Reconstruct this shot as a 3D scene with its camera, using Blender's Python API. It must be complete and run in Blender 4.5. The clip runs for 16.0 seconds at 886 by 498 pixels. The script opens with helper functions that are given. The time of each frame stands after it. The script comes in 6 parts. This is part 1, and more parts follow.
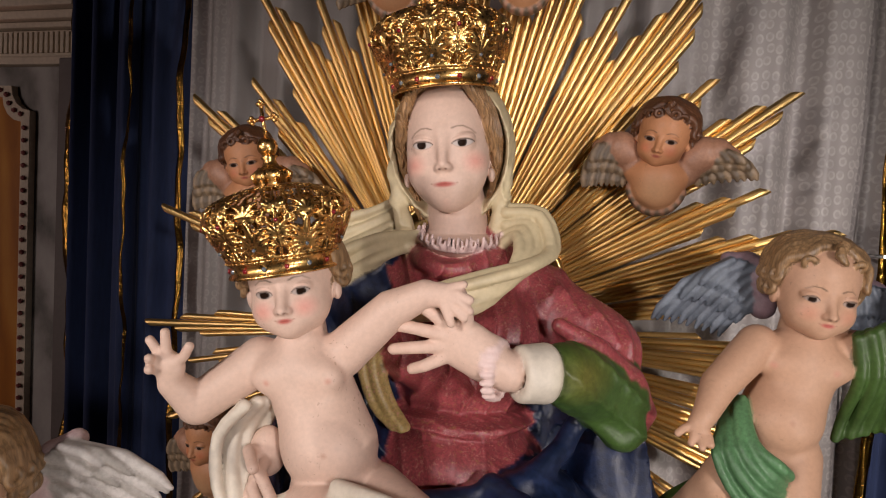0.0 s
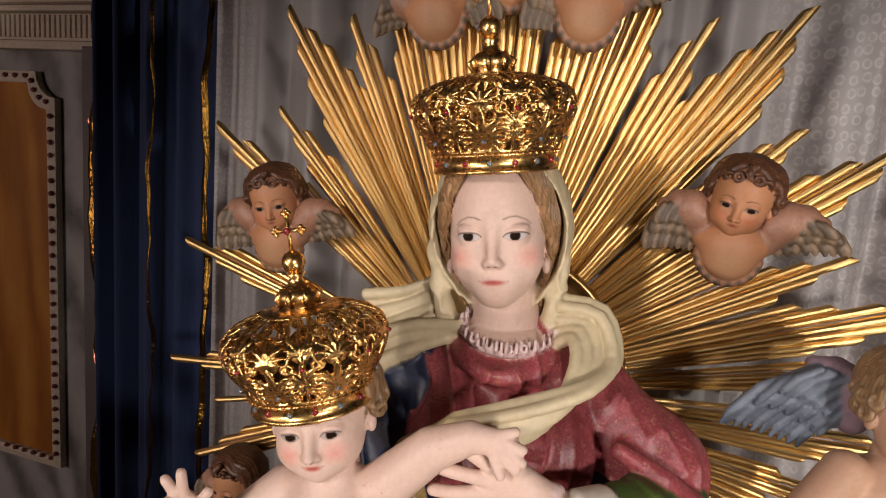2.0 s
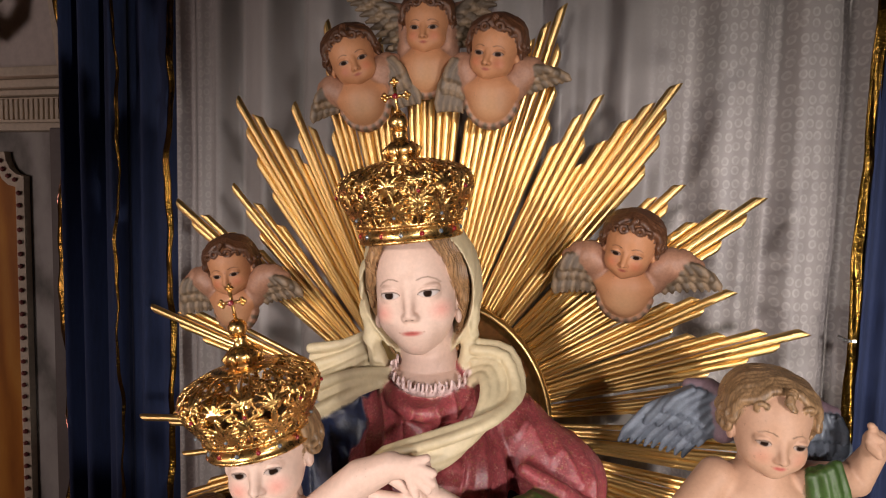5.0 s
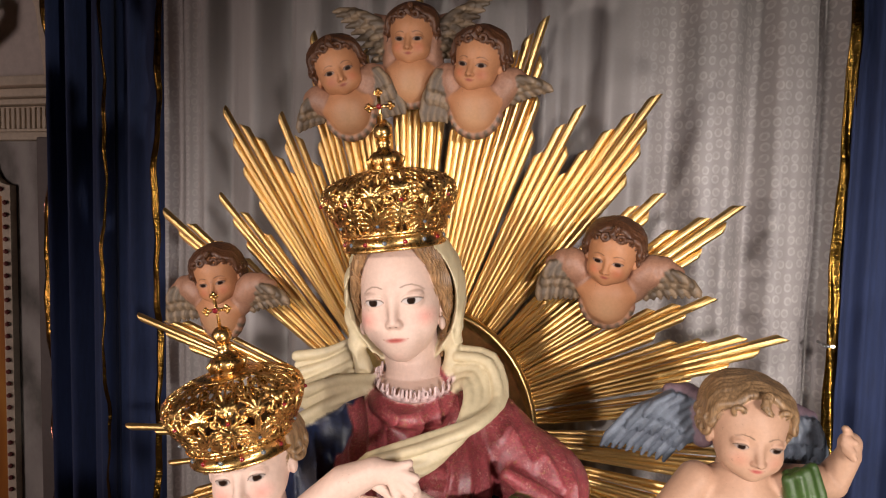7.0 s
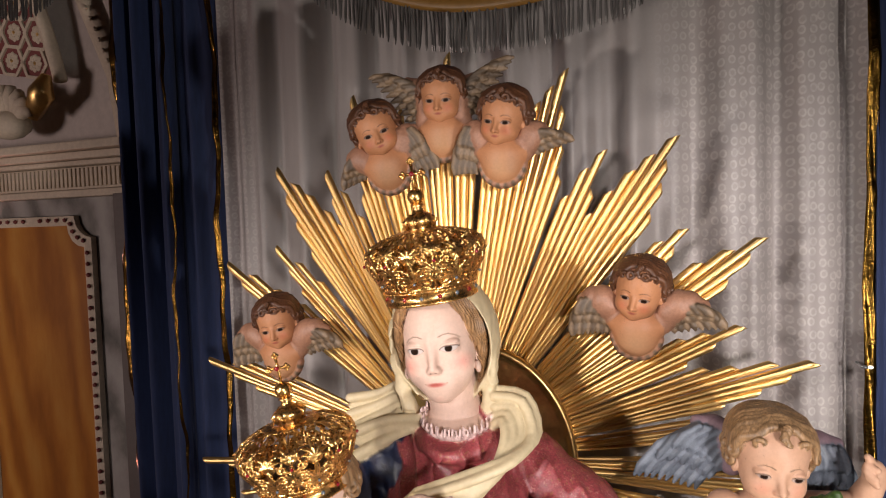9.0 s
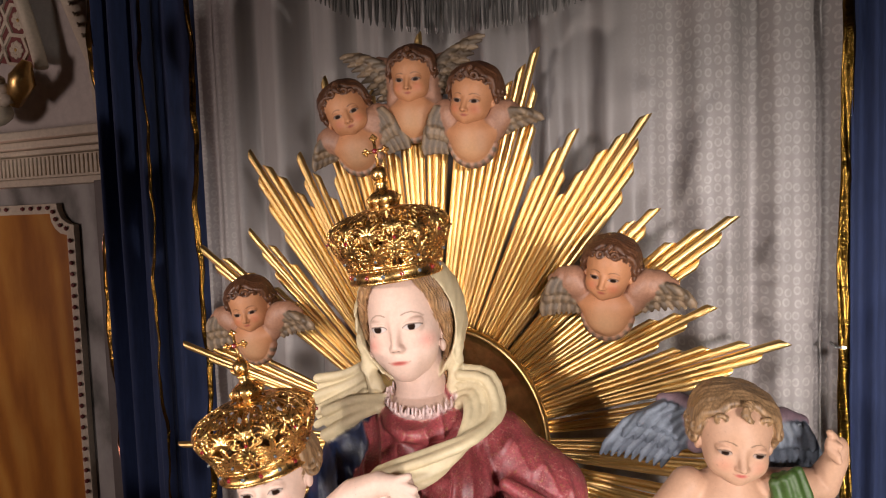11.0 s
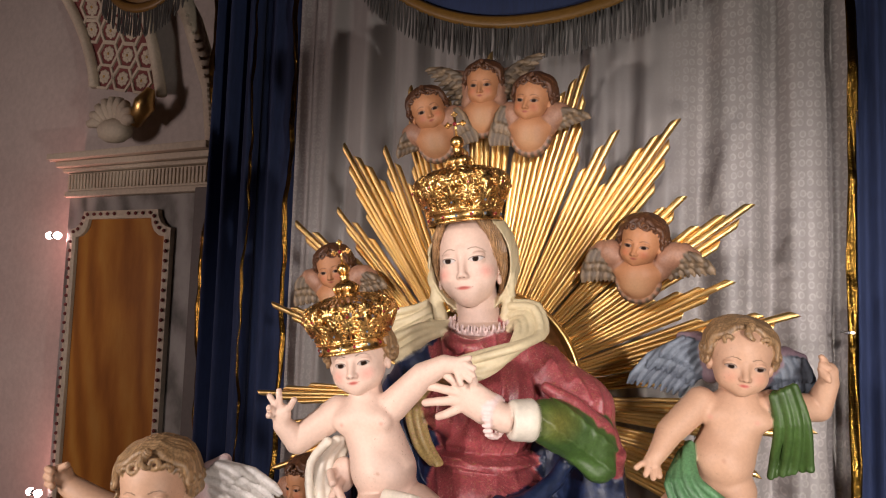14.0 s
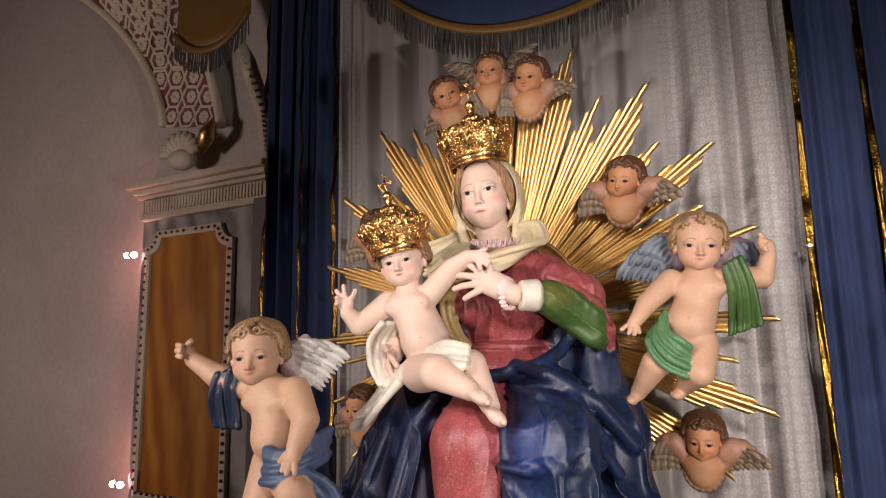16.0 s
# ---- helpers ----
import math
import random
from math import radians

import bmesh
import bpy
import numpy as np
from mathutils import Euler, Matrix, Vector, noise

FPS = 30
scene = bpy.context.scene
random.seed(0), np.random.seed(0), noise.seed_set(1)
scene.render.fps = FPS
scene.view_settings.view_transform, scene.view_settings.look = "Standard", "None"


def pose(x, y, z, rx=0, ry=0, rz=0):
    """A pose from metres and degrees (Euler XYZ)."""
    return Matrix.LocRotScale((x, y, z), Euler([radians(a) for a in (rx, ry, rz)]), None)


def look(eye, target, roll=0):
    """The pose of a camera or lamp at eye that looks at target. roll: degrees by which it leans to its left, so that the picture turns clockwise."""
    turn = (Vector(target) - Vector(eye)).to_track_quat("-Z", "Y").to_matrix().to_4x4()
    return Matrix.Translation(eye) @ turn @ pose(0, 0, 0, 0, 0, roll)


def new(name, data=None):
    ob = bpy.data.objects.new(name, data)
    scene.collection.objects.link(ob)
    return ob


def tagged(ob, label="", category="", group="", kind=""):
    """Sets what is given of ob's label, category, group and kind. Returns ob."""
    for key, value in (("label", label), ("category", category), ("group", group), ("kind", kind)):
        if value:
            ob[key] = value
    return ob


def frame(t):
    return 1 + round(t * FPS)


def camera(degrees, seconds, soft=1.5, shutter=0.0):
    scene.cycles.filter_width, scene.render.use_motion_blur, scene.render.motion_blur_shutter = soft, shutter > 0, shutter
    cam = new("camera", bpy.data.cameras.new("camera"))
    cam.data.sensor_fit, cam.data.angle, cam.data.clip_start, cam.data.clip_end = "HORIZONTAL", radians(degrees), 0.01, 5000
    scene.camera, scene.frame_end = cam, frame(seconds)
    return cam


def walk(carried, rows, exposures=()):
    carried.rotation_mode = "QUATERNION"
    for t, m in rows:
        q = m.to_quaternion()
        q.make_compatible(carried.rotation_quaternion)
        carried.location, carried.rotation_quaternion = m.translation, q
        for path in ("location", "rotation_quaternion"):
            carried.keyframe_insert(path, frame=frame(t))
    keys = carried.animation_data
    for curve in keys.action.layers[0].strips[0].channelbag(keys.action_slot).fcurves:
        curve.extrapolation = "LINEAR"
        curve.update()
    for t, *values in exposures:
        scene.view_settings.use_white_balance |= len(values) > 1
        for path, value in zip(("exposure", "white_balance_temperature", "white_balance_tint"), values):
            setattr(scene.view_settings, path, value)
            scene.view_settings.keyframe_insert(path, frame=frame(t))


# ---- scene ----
cam = camera(71.9, 16.0, soft=1.1)
METRES, EYE, TILT, LEAN, TURN = 2.0, 2.0, 0.0, 0.0, 0.0
ROWS = [
    (0.0, 0.0, 0.0, 0.0, 0.2, -3.33, -3.45),
    (0.5, -0.0173, 0.0274, 0.0383, 1.03, -6.38, -2.85),
    (1.0, -0.0162, 0.0583, 0.0701, 3.3, -8.4, -3.32),
    (1.5, -0.0224, 0.0696, 0.1014, 1.74, -8.45, -4.66),
    (2.0, -0.0207, 0.0667, 0.1062, 3.12, -8.68, -4.49),
    (2.5, -0.0055, 0.0495, 0.1159, 1.47, -8.61, -3.9),
    (3.0, -0.0026, 0.0286, 0.12, 0.11, -6.99, -3.72),
    (3.5, -0.0044, 0.0143, 0.1221, 0.94, -6.0, -3.52),
    (4.0, 0.0055, 0.0105, 0.1247, 1.23, -5.91, -2.83),
    (4.5, 0.0188, -0.0068, 0.1328, 0.99, -5.27, -1.95),
    (7.0, 0.0312, -0.019, 0.1329, -0.36, -3.82, -1.43),
    (7.5, 0.0205, -0.0365, 0.1321, -1.14, -3.32, -2.41),
    (8.0, 0.0111, -0.0614, 0.1379, 1.53, -1.67, -2.25),
    (8.5, 0.0188, -0.0797, 0.1516, 2.89, -1.07, -1.06),
    (9.0, 0.0515, -0.0698, 0.1746, 4.44, -2.84, 1.77),
    (9.5, 0.0957, -0.0427, 0.1689, 8.1, -4.62, 4.83),
    (12.0, 0.0509, -0.0759, 0.1395, 2.29, -1.95, 0.39),
    (12.5, 0.0339, -0.0808, 0.1095, 3.78, -1.37, -0.16),
    (13.0, 0.042, -0.1098, 0.0757, 4.65, -0.79, 0.82),
    (13.5, 0.0518, -0.1586, 0.054, 5.93, 1.79, -0.96),
    (14.0, 0.0737, -0.2037, 0.0191, 8.26, 3.89, -1.92),
    (14.5, 0.0746, -0.2547, -0.0392, 10.1, 5.18, -3.42),
    (15.0, 0.0587, -0.3196, -0.0848, 12.22, 7.27, -4.59),
    (15.5, 0.0614, -0.3599, -0.1377, 11.99, 8.57, -3.21),
    (16.0, 0.1168, -0.3771, -0.1638, 11.7, 8.73, 0.96),
]
walk(cam, [(t, pose(0, 0, EYE, TILT, LEAN, TURN) @ pose(METRES * x, METRES * y, METRES * z, 90 + pitch, roll, yaw)) for t, x, y, z, yaw, pitch, roll in ROWS],
     exposures=[(0.0, -0.50), (2.0, -0.35), (4.5, -0.15), (7.0, 0.04), (9.0, 0.19), (12.0, 0.13), (14.0, 0.07), (16.0, 0.04)])

# ---- light ----
world = bpy.data.worlds.new("world")
scene.world = world
world.use_nodes = True
world.node_tree.nodes["Background"].inputs[0].default_value = (0.9, 0.75, 0.6, 1)
world.node_tree.nodes["Background"].inputs[1].default_value = 0.03

# frames of reference: G turns the carved group, A turns the altar wall
G = pose(0.03, 1.40, 0, 0, 0, -9.7)
A = pose(0.05, 1.70, 0, 0, 0, -15.6)


def lamp(name, eye, target, watts, size, spread, colour, blend=0.6):
    data = bpy.data.lights.new(name, "SPOT")
    data.energy, data.shadow_soft_size, data.spot_size, data.spot_blend, data.color = watts, size, radians(spread), blend, colour
    ob = new(name, data)
    ob.matrix_world = look(eye, target)
    return ob


WARM = (1.0, 0.90, 0.88)
# spotlights of the chapel that are trained on the altar, and low side lights
lamp("spotlight_left", (G @ Vector((-1.15, -3.1, 2.85))), (0.13, 1.2, 1.68), 200, 0.12, 41, WARM, 0.9)
lamp("spotlight_right", (G @ Vector((1.5, -3.0, 2.45))), (0.38, 1.3, 1.70), 255, 0.12, 45, WARM, 0.85)
lamp("low_side_light", (-1.70, -0.80, 1.75), (0.15, 1.2, 1.85), 85, 0.05, 66, (1.0, 0.91, 0.84))
# added fill without a known source, lifts the lower right rays
lamp("low_side_light", (1.55, -1.05, 0.95), (0.50, 1.25, 1.62), 125, 0.05, 70, (1.0, 0.91, 0.84))
# unseen area fill added to brighten the left wall, for general ambient light
fill = bpy.data.lights.new("wall_fill", "AREA")
fill.shape, fill.size, fill.energy, fill.color = "DISK", 1.0, 50, (1.0, 0.77, 0.73)
fill_lamp = new("wall_fill", fill)
fill_lamp.matrix_world = look((-4.5, -0.9, 1.9), (-4.0, 3.0, 1.5))


# ---- materials ----
def nodes_of(name):
    m = bpy.data.materials.new(name)
    m.use_nodes = True
    nt = m.node_tree
    return m, nt, nt.nodes["Principled BSDF"]


def link(nt, a, b):
    nt.links.new(a, b)


def noise_node(nt, scale, detail=4.0, stretch=(1, 1, 1), rough=0.6):
    co = nt.nodes.new("ShaderNodeTexCoord")
    mp = nt.nodes.new("ShaderNodeMapping")
    mp.inputs["Scale"].default_value = stretch
    n = nt.nodes.new("ShaderNodeTexNoise")
    n.inputs["Scale"].default_value, n.inputs["Detail"].default_value, n.inputs["Roughness"].default_value = scale, detail, rough
    link(nt, co.outputs["Object"], mp.inputs[0])
    link(nt, mp.outputs[0], n.inputs["Vector"])
    return n.outputs["Fac"]


def ramp(nt, fac, stops):
    r = nt.nodes.new("ShaderNodeValToRGB")
    el = r.color_ramp.elements
    while len(el) < len(stops):
        el.new(0.5)
    for e, (p, c) in zip(el, stops):
        e.position, e.color = p, (*c, 1)
    link(nt, fac, r.inputs[0])
    return r.outputs[0]


def mixed(nt, mode, fac, a, b):
    m = nt.nodes.new("ShaderNodeMix")
    m.data_type, m.blend_type = "RGBA", mode
    for sock, v in ((m.inputs[0], fac), (m.inputs[6], a), (m.inputs[7], b)):
        if isinstance(v, (int, float)):
            sock.default_value = v
        elif isinstance(v, tuple):
            sock.default_value = (*v, 1)
        else:
            link(nt, v, sock)
    return m.outputs[2]


def bumped(nt, bsdf, height, strength, dist):
    b = nt.nodes.new("ShaderNodeBump")
    b.inputs["Strength"].default_value, b.inputs["Distance"].default_value = strength, dist
    link(nt, height, b.inputs["Height"])
    link(nt, b.outputs[0], bsdf.inputs["Normal"])


def surface(name, base, rough, metal=0.0, coarse=6.0, fine=60.0, var=0.25, bump=0.25, dist=0.002, stretch=(1, 1, 1), paint=False, dark=0.6, coat=0.0, sheen=0.0, flecks=0.0, grit=0.72):
    """A surface with a broad and a fine variation of its colour, uneven gloss and a fine relief."""
    m, nt, b = nodes_of(name)
    if paint:
        at = nt.nodes.new("ShaderNodeAttribute")
        at.attribute_name = "paint"
        src = at.outputs["Color"]
    else:
        src = base
    n1, n2 = noise_node(nt, coarse, 5, stretch), noise_node(nt, fine, 4, stretch)
    g1 = ramp(nt, n1, [(0.3, (dark,) * 3), (0.7, (1.12,) * 3)])
    g2 = ramp(nt, n2, [(0.35, (grit,) * 3), (0.65, (1.15,) * 3)])
    c = mixed(nt, "MULTIPLY", var, src, g1)
    c = mixed(nt, "MULTIPLY", var, c, g2)
    if flecks:
        n3 = noise_node(nt, 170, 2, (1, 1, 1), 0.5)
        n4 = noise_node(nt, 14, 3)
        w = mixed(nt, "MULTIPLY", 1.0, ramp(nt, n3, [(0.66, (0, 0, 0)), (0.70, (1, 1, 1))]), ramp(nt, n4, [(0.50, (0, 0, 0)), (0.62, (1, 1, 1))]))
        c = mixed(nt, "MIX", mixed(nt, "MULTIPLY", 1.0, w, (flecks,) * 3), c, (0.22, 0.12, 0.08))
    link(nt, c, b.inputs["Base Color"])
    r = nt.nodes.new("ShaderNodeMapRange")
    r.inputs[3].default_value, r.inputs[4].default_value = max(0.03, rough - 0.12), min(1, rough + 0.12)
    link(nt, n2, r.inputs[0])
    link(nt, r.outputs[0], b.inputs["Roughness"])
    b.inputs["Metallic"].default_value = metal
    b.inputs["Coat Weight"].default_value = coat
    b.inputs["Coat Roughness"].default_value = 0.25
    b.inputs["Sheen Weight"].default_value = sheen
    bumped(nt, b, n2, bump, dist)
    return m


SKIN = surface("painted_wood_skin", None, 0.50, coarse=11, fine=150, var=0.20, bump=0.2, dist=0.0008, paint=True, dark=0.75, flecks=0.4)
HAIR = surface("painted_wood_hair", None, 0.44, coarse=24, fine=230, var=0.75, bump=0.45, dist=0.0010, stretch=(1, 1, 0.16), paint=True, dark=0.55, grit=0.32)
CLOTH = surface("painted_wood_drapery", None, 0.46, coarse=16, fine=170, var=0.60, bump=0.35, dist=0.0010, paint=True, dark=0.50, grit=0.58)
FEATHER = surface("painted_wood_feather", None, 0.5, coarse=18, fine=160, var=0.5, bump=0.3, dist=0.001, paint=True, dark=0.55)
SKIN.node_tree.nodes["Principled BSDF"].inputs["Specular IOR Level"].default_value = 0.35
LINEN = surface("painted_wood_linen", None, 0.5, coarse=14, fine=90, var=0.32, bump=0.2, dist=0.0008, paint=True, dark=0.55, grit=0.78)
MANTLE = surface("painted_wood_mantle", None, 0.43, coarse=9, fine=90, var=0.8, bump=0.55, dist=0.0016, paint=True, dark=0.35, grit=0.45)


def brocade():
    """Crimson paint, stippled with paler rose and dull gold like worn brocade."""
    m = surface("painted_wood_brocade", None, 0.42, coarse=22, fine=210, var=0.65, bump=0.5, dist=0.0010, paint=True, dark=0.5, grit=0.5)
    nt = m.node_tree
    b = nt.nodes["Principled BSDF"]
    src = b.inputs["Base Color"].links[0].from_socket
    stipple = ramp(nt, noise_node(nt, 240, 3, (1, 1, 1), 0.55), [(0.52, (0, 0, 0)), (0.64, (0.75,) * 3)])
    leaf = nt.nodes.new("ShaderNodeTexVoronoi")
    leaf.inputs["Scale"].default_value = 62
    spots = ramp(nt, leaf.outputs["Distance"], [(0.25, (1,) * 3), (0.60, (0.15,) * 3)])
    c = mixed(nt, "MIX", mixed(nt, "MULTIPLY", 1.0, stipple, spots), src, (0.46, 0.21, 0.17))
    gold = ramp(nt, noise_node(nt, 170, 2, (1, 0.6, 1.3), 0.5), [(0.60, (0, 0, 0)), (0.70, (0.55,) * 3)])
    c = mixed(nt, "MIX", gold, c, (0.30, 0.16, 0.06))
    link(nt, c, b.inputs["Base Color"])
    return m


BROCADE = brocade()
EYE = surface("glazed_painted_eye", None, 0.36, coarse=30, fine=200, var=0.05, bump=0.0, paint=True)
EYE.node_tree.nodes["Principled BSDF"].inputs["Specular IOR Level"].default_value = 0.04
KINDS = [SKIN, HAIR, CLOTH, FEATHER, LINEN, MANTLE, BROCADE, EYE]
GOLD_LEAF = surface("gold_leaf", (0.80, 0.53, 0.20), 0.33, 1.0, coarse=7, fine=60, var=0.5, bump=0.35, dist=0.0015, dark=0.5, flecks=0.7)
RAY_GOLD = surface("gilded_ray", (0.82, 0.54, 0.21), 0.37, 1.0, coarse=5, fine=34, var=0.45, bump=0.10, dist=0.003, stretch=(0.25, 0.25, 1), dark=0.5, grit=0.7)
GOLD_BRIGHT = surface("polished_gold", (0.82, 0.49, 0.17), 0.28, 1.0, coarse=12, fine=120, var=0.25, bump=0.12, dist=0.0008, dark=0.6)
GOLD_TRIM = surface("gold_ribbon", (0.21, 0.115, 0.021), 0.22, 1.0, coarse=7, fine=28, var=0.5, bump=0.6, dist=0.008, dark=0.5)
RUBY = surface("red_gem", (0.20, 0.006, 0.012), 0.08, 0, coat=1.0, var=0.1, bump=0.0)
OPAL = surface("pale_gem", (0.10, 0.12, 0.14), 0.08, 0, coat=1.0, var=0.1, bump=0.0)
VELVET = surface("navy_velvet", (0.026, 0.040, 0.104), 0.8, coarse=4, fine=90, var=0.6, bump=0.3, dist=0.003, stretch=(1, 1, 0.15), sheen=0.05)
VELVET.node_tree.nodes["Principled BSDF"].inputs["Specular IOR Level"].default_value = 0.3
PLASTER = surface("pale_plaster", (0.52, 0.47, 0.43), 0.8, coarse=1.6, fine=30, var=0.3, bump=0.2, dist=0.004, dark=0.7)
STUCCO = surface("cream_stucco", (0.60, 0.52, 0.40), 0.7, coarse=5, fine=60, var=0.35, bump=0.3, dist=0.003, dark=0.65)
MAROON = surface("maroon_ground", (0.20, 0.05, 0.045), 0.7, coarse=8, fine=60, var=0.4, bump=0.2)
STONE = surface("dark_stone", (0.12, 0.10, 0.09), 0.6, coarse=3, fine=40, var=0.4, bump=0.2)
SILVER_FRINGE = surface("silver_cord", (0.20, 0.19, 0.18), 0.35, 0.6, coarse=10, fine=200, var=0.4, bump=0.4, dist=0.001)
METAL = surface("dull_metal", (0.5, 0.5, 0.5), 0.35, 1.0)


def marble(name, stops, scale, stretch, rough):
    m, nt, b = nodes_of(name)
    n = noise_node(nt, scale, 8, stretch, 0.65)
    n2 = noise_node(nt, scale * 4, 6, stretch, 0.7)
    w = nt.nodes.new("ShaderNodeTexWave")
    co = nt.nodes.new("ShaderNodeTexCoord")
    mp = nt.nodes.new("ShaderNodeMapping")
    mp.inputs["Scale"].default_value, mp.inputs["Rotation"].default_value = stretch, (0.2, 0.5, 0.3)
    link(nt, co.outputs["Object"], mp.inputs[0])
    link(nt, mp.outputs[0], w.inputs[0])
    w.inputs["Scale"].default_value, w.inputs["Distortion"].default_value, w.inputs["Detail"].default_value = scale * 0.5, 12, 5
    f = mixed(nt, "MIX", 0.45, n, w.outputs["Fac"])
    f = mixed(nt, "MIX", 0.25, f, n2)
    link(nt, ramp(nt, f, stops), b.inputs["Base Color"])
    b.inputs["Roughness"].default_value = rough
    bumped(nt, b, n2, 0.06, 0.002)
    return m


GREY_MARBLE = marble("grey_marble", [(0.25, (0.10, 0.10, 0.09)), (0.45, (0.25, 0.24, 0.22)), (0.6, (0.33, 0.32, 0.30)), (0.8, (0.42, 0.41, 0.38))], 3.0, (1, 1, 0.7), 0.3)
AMBER_MARBLE = marble("amber_marble", [(0.2, (0.20, 0.065, 0.010)), (0.45, (0.36, 0.13, 0.018)), (0.65, (0.45, 0.19, 0.03)), (0.85, (0.52, 0.27, 0.06))], 2.2, (1.6, 1, 0.45), 0.3)


def lace():
    """Silver-white curtain cloth with a woven leaf pattern."""
    m, nt, b = nodes_of("silver_damask")
    co = nt.nodes.new("ShaderNodeUVMap")
    mp = nt.nodes.new("ShaderNodeMapping")
    mp.inputs["Scale"].default_value = (44, 34, 1)
    link(nt, co.outputs[0], mp.inputs[0])
    v = nt.nodes.new("ShaderNodeTexVoronoi")
    v.voronoi_dimensions, v.feature = "2D", "F1"
    v.inputs["Scale"].default_value, v.inputs["Randomness"].default_value = 1.0, 0.35
    link(nt, mp.outputs[0], v.inputs["Vector"])
    f = ramp(nt, v.outputs["Distance"], [(0.18, (0.25,) * 3), (0.24, (1,) * 3), (0.36, (1,) * 3), (0.42, (0,) * 3)])
    n = noise_node(nt, 60, 3)
    f = mixed(nt, "MULTIPLY", 0.8, f, ramp(nt, n, [(0.4, (0.2,) * 3), (0.55, (1,) * 3)]))
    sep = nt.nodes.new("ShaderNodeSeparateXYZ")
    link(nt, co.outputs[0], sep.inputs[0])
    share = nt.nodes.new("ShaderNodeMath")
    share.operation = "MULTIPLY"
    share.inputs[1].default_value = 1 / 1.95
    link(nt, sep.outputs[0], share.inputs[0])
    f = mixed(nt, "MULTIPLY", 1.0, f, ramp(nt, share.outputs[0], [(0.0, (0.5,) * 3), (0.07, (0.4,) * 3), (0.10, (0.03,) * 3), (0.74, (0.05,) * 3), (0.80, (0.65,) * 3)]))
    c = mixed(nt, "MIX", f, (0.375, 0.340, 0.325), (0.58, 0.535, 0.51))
    n1 = noise_node(nt, 3, 4, (1, 1, 0.2))
    c = mixed(nt, "MULTIPLY", 0.5, c, ramp(nt, n1, [(0.3, (0.6,) * 3), (0.7, (1.1,) * 3)]))
    link(nt, c, b.inputs["Base Color"])
    b.inputs["Roughness"].default_value = 0.45
    b.inputs["Sheen Weight"].default_value = 0.1
    bumped(nt, b, f, 0.15, 0.001)
    return m


DAMASK = lace()


# ---- mesh helpers ----
def finish(name, bm, material, parent=None, label="", smooth=True, m=None):
    data = bpy.data.meshes.new(name)
    bm.to_mesh(data)
    bm.free()
    for mt in (material if isinstance(material, (list, tuple)) else [material]):
        data.materials.append(mt)
    if smooth:
        data.polygons.foreach_set("use_smooth", [True] * len(data.polygons))
    ob = new(name, data)
    if parent is not None:
        ob.parent = parent
    if m is not None:
        ob.matrix_local = m
    if label:
        ob["label"] = label
    return ob


part = finish


def thing(name, m, label, category, group="", kind=""):
    ob = new(name)
    ob.matrix_world = m
    return tagged(ob, label, category, group, kind)


def box(bm, lo, hi, bevel=0.0):
    r = bmesh.ops.create_cube(bm, size=1)
    c = [(a + b) / 2 for a, b in zip(lo, hi)]
    s = [b - a for a, b in zip(lo, hi)]
    for v in r["verts"]:
        v.co = Vector([c[i] + v.co[i] * s[i] for i in range(3)])
    if bevel:
        es = list({e for v in r["verts"] for e in v.link_edges})
        bmesh.ops.bevel(bm, geom=es, offset=bevel, segments=2, affect="EDGES", profile=0.6)
    return bm


def boxed(name, lo, hi, material, parent=None, label="", bevel=0.004, m=None):
    return finish(name, box(bmesh.new(), lo, hi, bevel), material, parent, label, smooth=False, m=m)


def lathe(bm, profile, n=32, m=Matrix(), cap=True):
    """Turns (radius, height) pairs round the z axis."""
    rings = []
    for r, z in profile:
        rings.append([bm.verts.new(m @ Vector((r * math.cos(2 * math.pi * i / n), r * math.sin(2 * math.pi * i / n), z))) for i in range(n)])
    for a, b in zip(rings, rings[1:]):
        for i in range(n):
            bm.faces.new((a[i], a[(i + 1) % n], b[(i + 1) % n], b[i]))
    if cap:
        if profile[0][0] > 1e-5:
            bm.faces.new(rings[0][::-1])
        if profile[-1][0] > 1e-5:
            bm.faces.new(rings[-1])
    return bm


def tube(bm, pts, radii, n=8):
    """A round rod along the points."""
    pts = [Vector(p) for p in pts]
    rings = []
    side = None
    for i, p in enumerate(pts):
        d = (pts[min(i + 1, len(pts) - 1)] - pts[max(i - 1, 0)]).normalized()
        if side is None:
            side = d.orthogonal().normalized()
        side = (side - d * side.dot(d)).normalized()
        up = d.cross(side)
        r = radii[i] if isinstance(radii, (list, tuple)) else radii
        rings.append([bm.verts.new(p + r * (math.cos(2 * math.pi * k / n) * side + math.sin(2 * math.pi * k / n) * up)) for k in range(n)])
    for a, b in zip(rings, rings[1:]):
        for k in range(n):
            bm.faces.new((a[k], a[(k + 1) % n], b[(k + 1) % n], b[k]))
    bm.faces.new(rings[0][::-1])
    bm.faces.new(rings[-1])
    return bm


def ball(bm, c, r, sub=2):
    ret = bmesh.ops.create_icosphere(bm, subdivisions=sub, radius=1)
    r = (r, r, r) if isinstance(r, (int, float)) else r
    for v in ret["verts"]:
        v.co = Vector((c[0] + v.co.x * r[0], c[1] + v.co.y * r[1], c[2] + v.co.z * r[2]))
    return bm


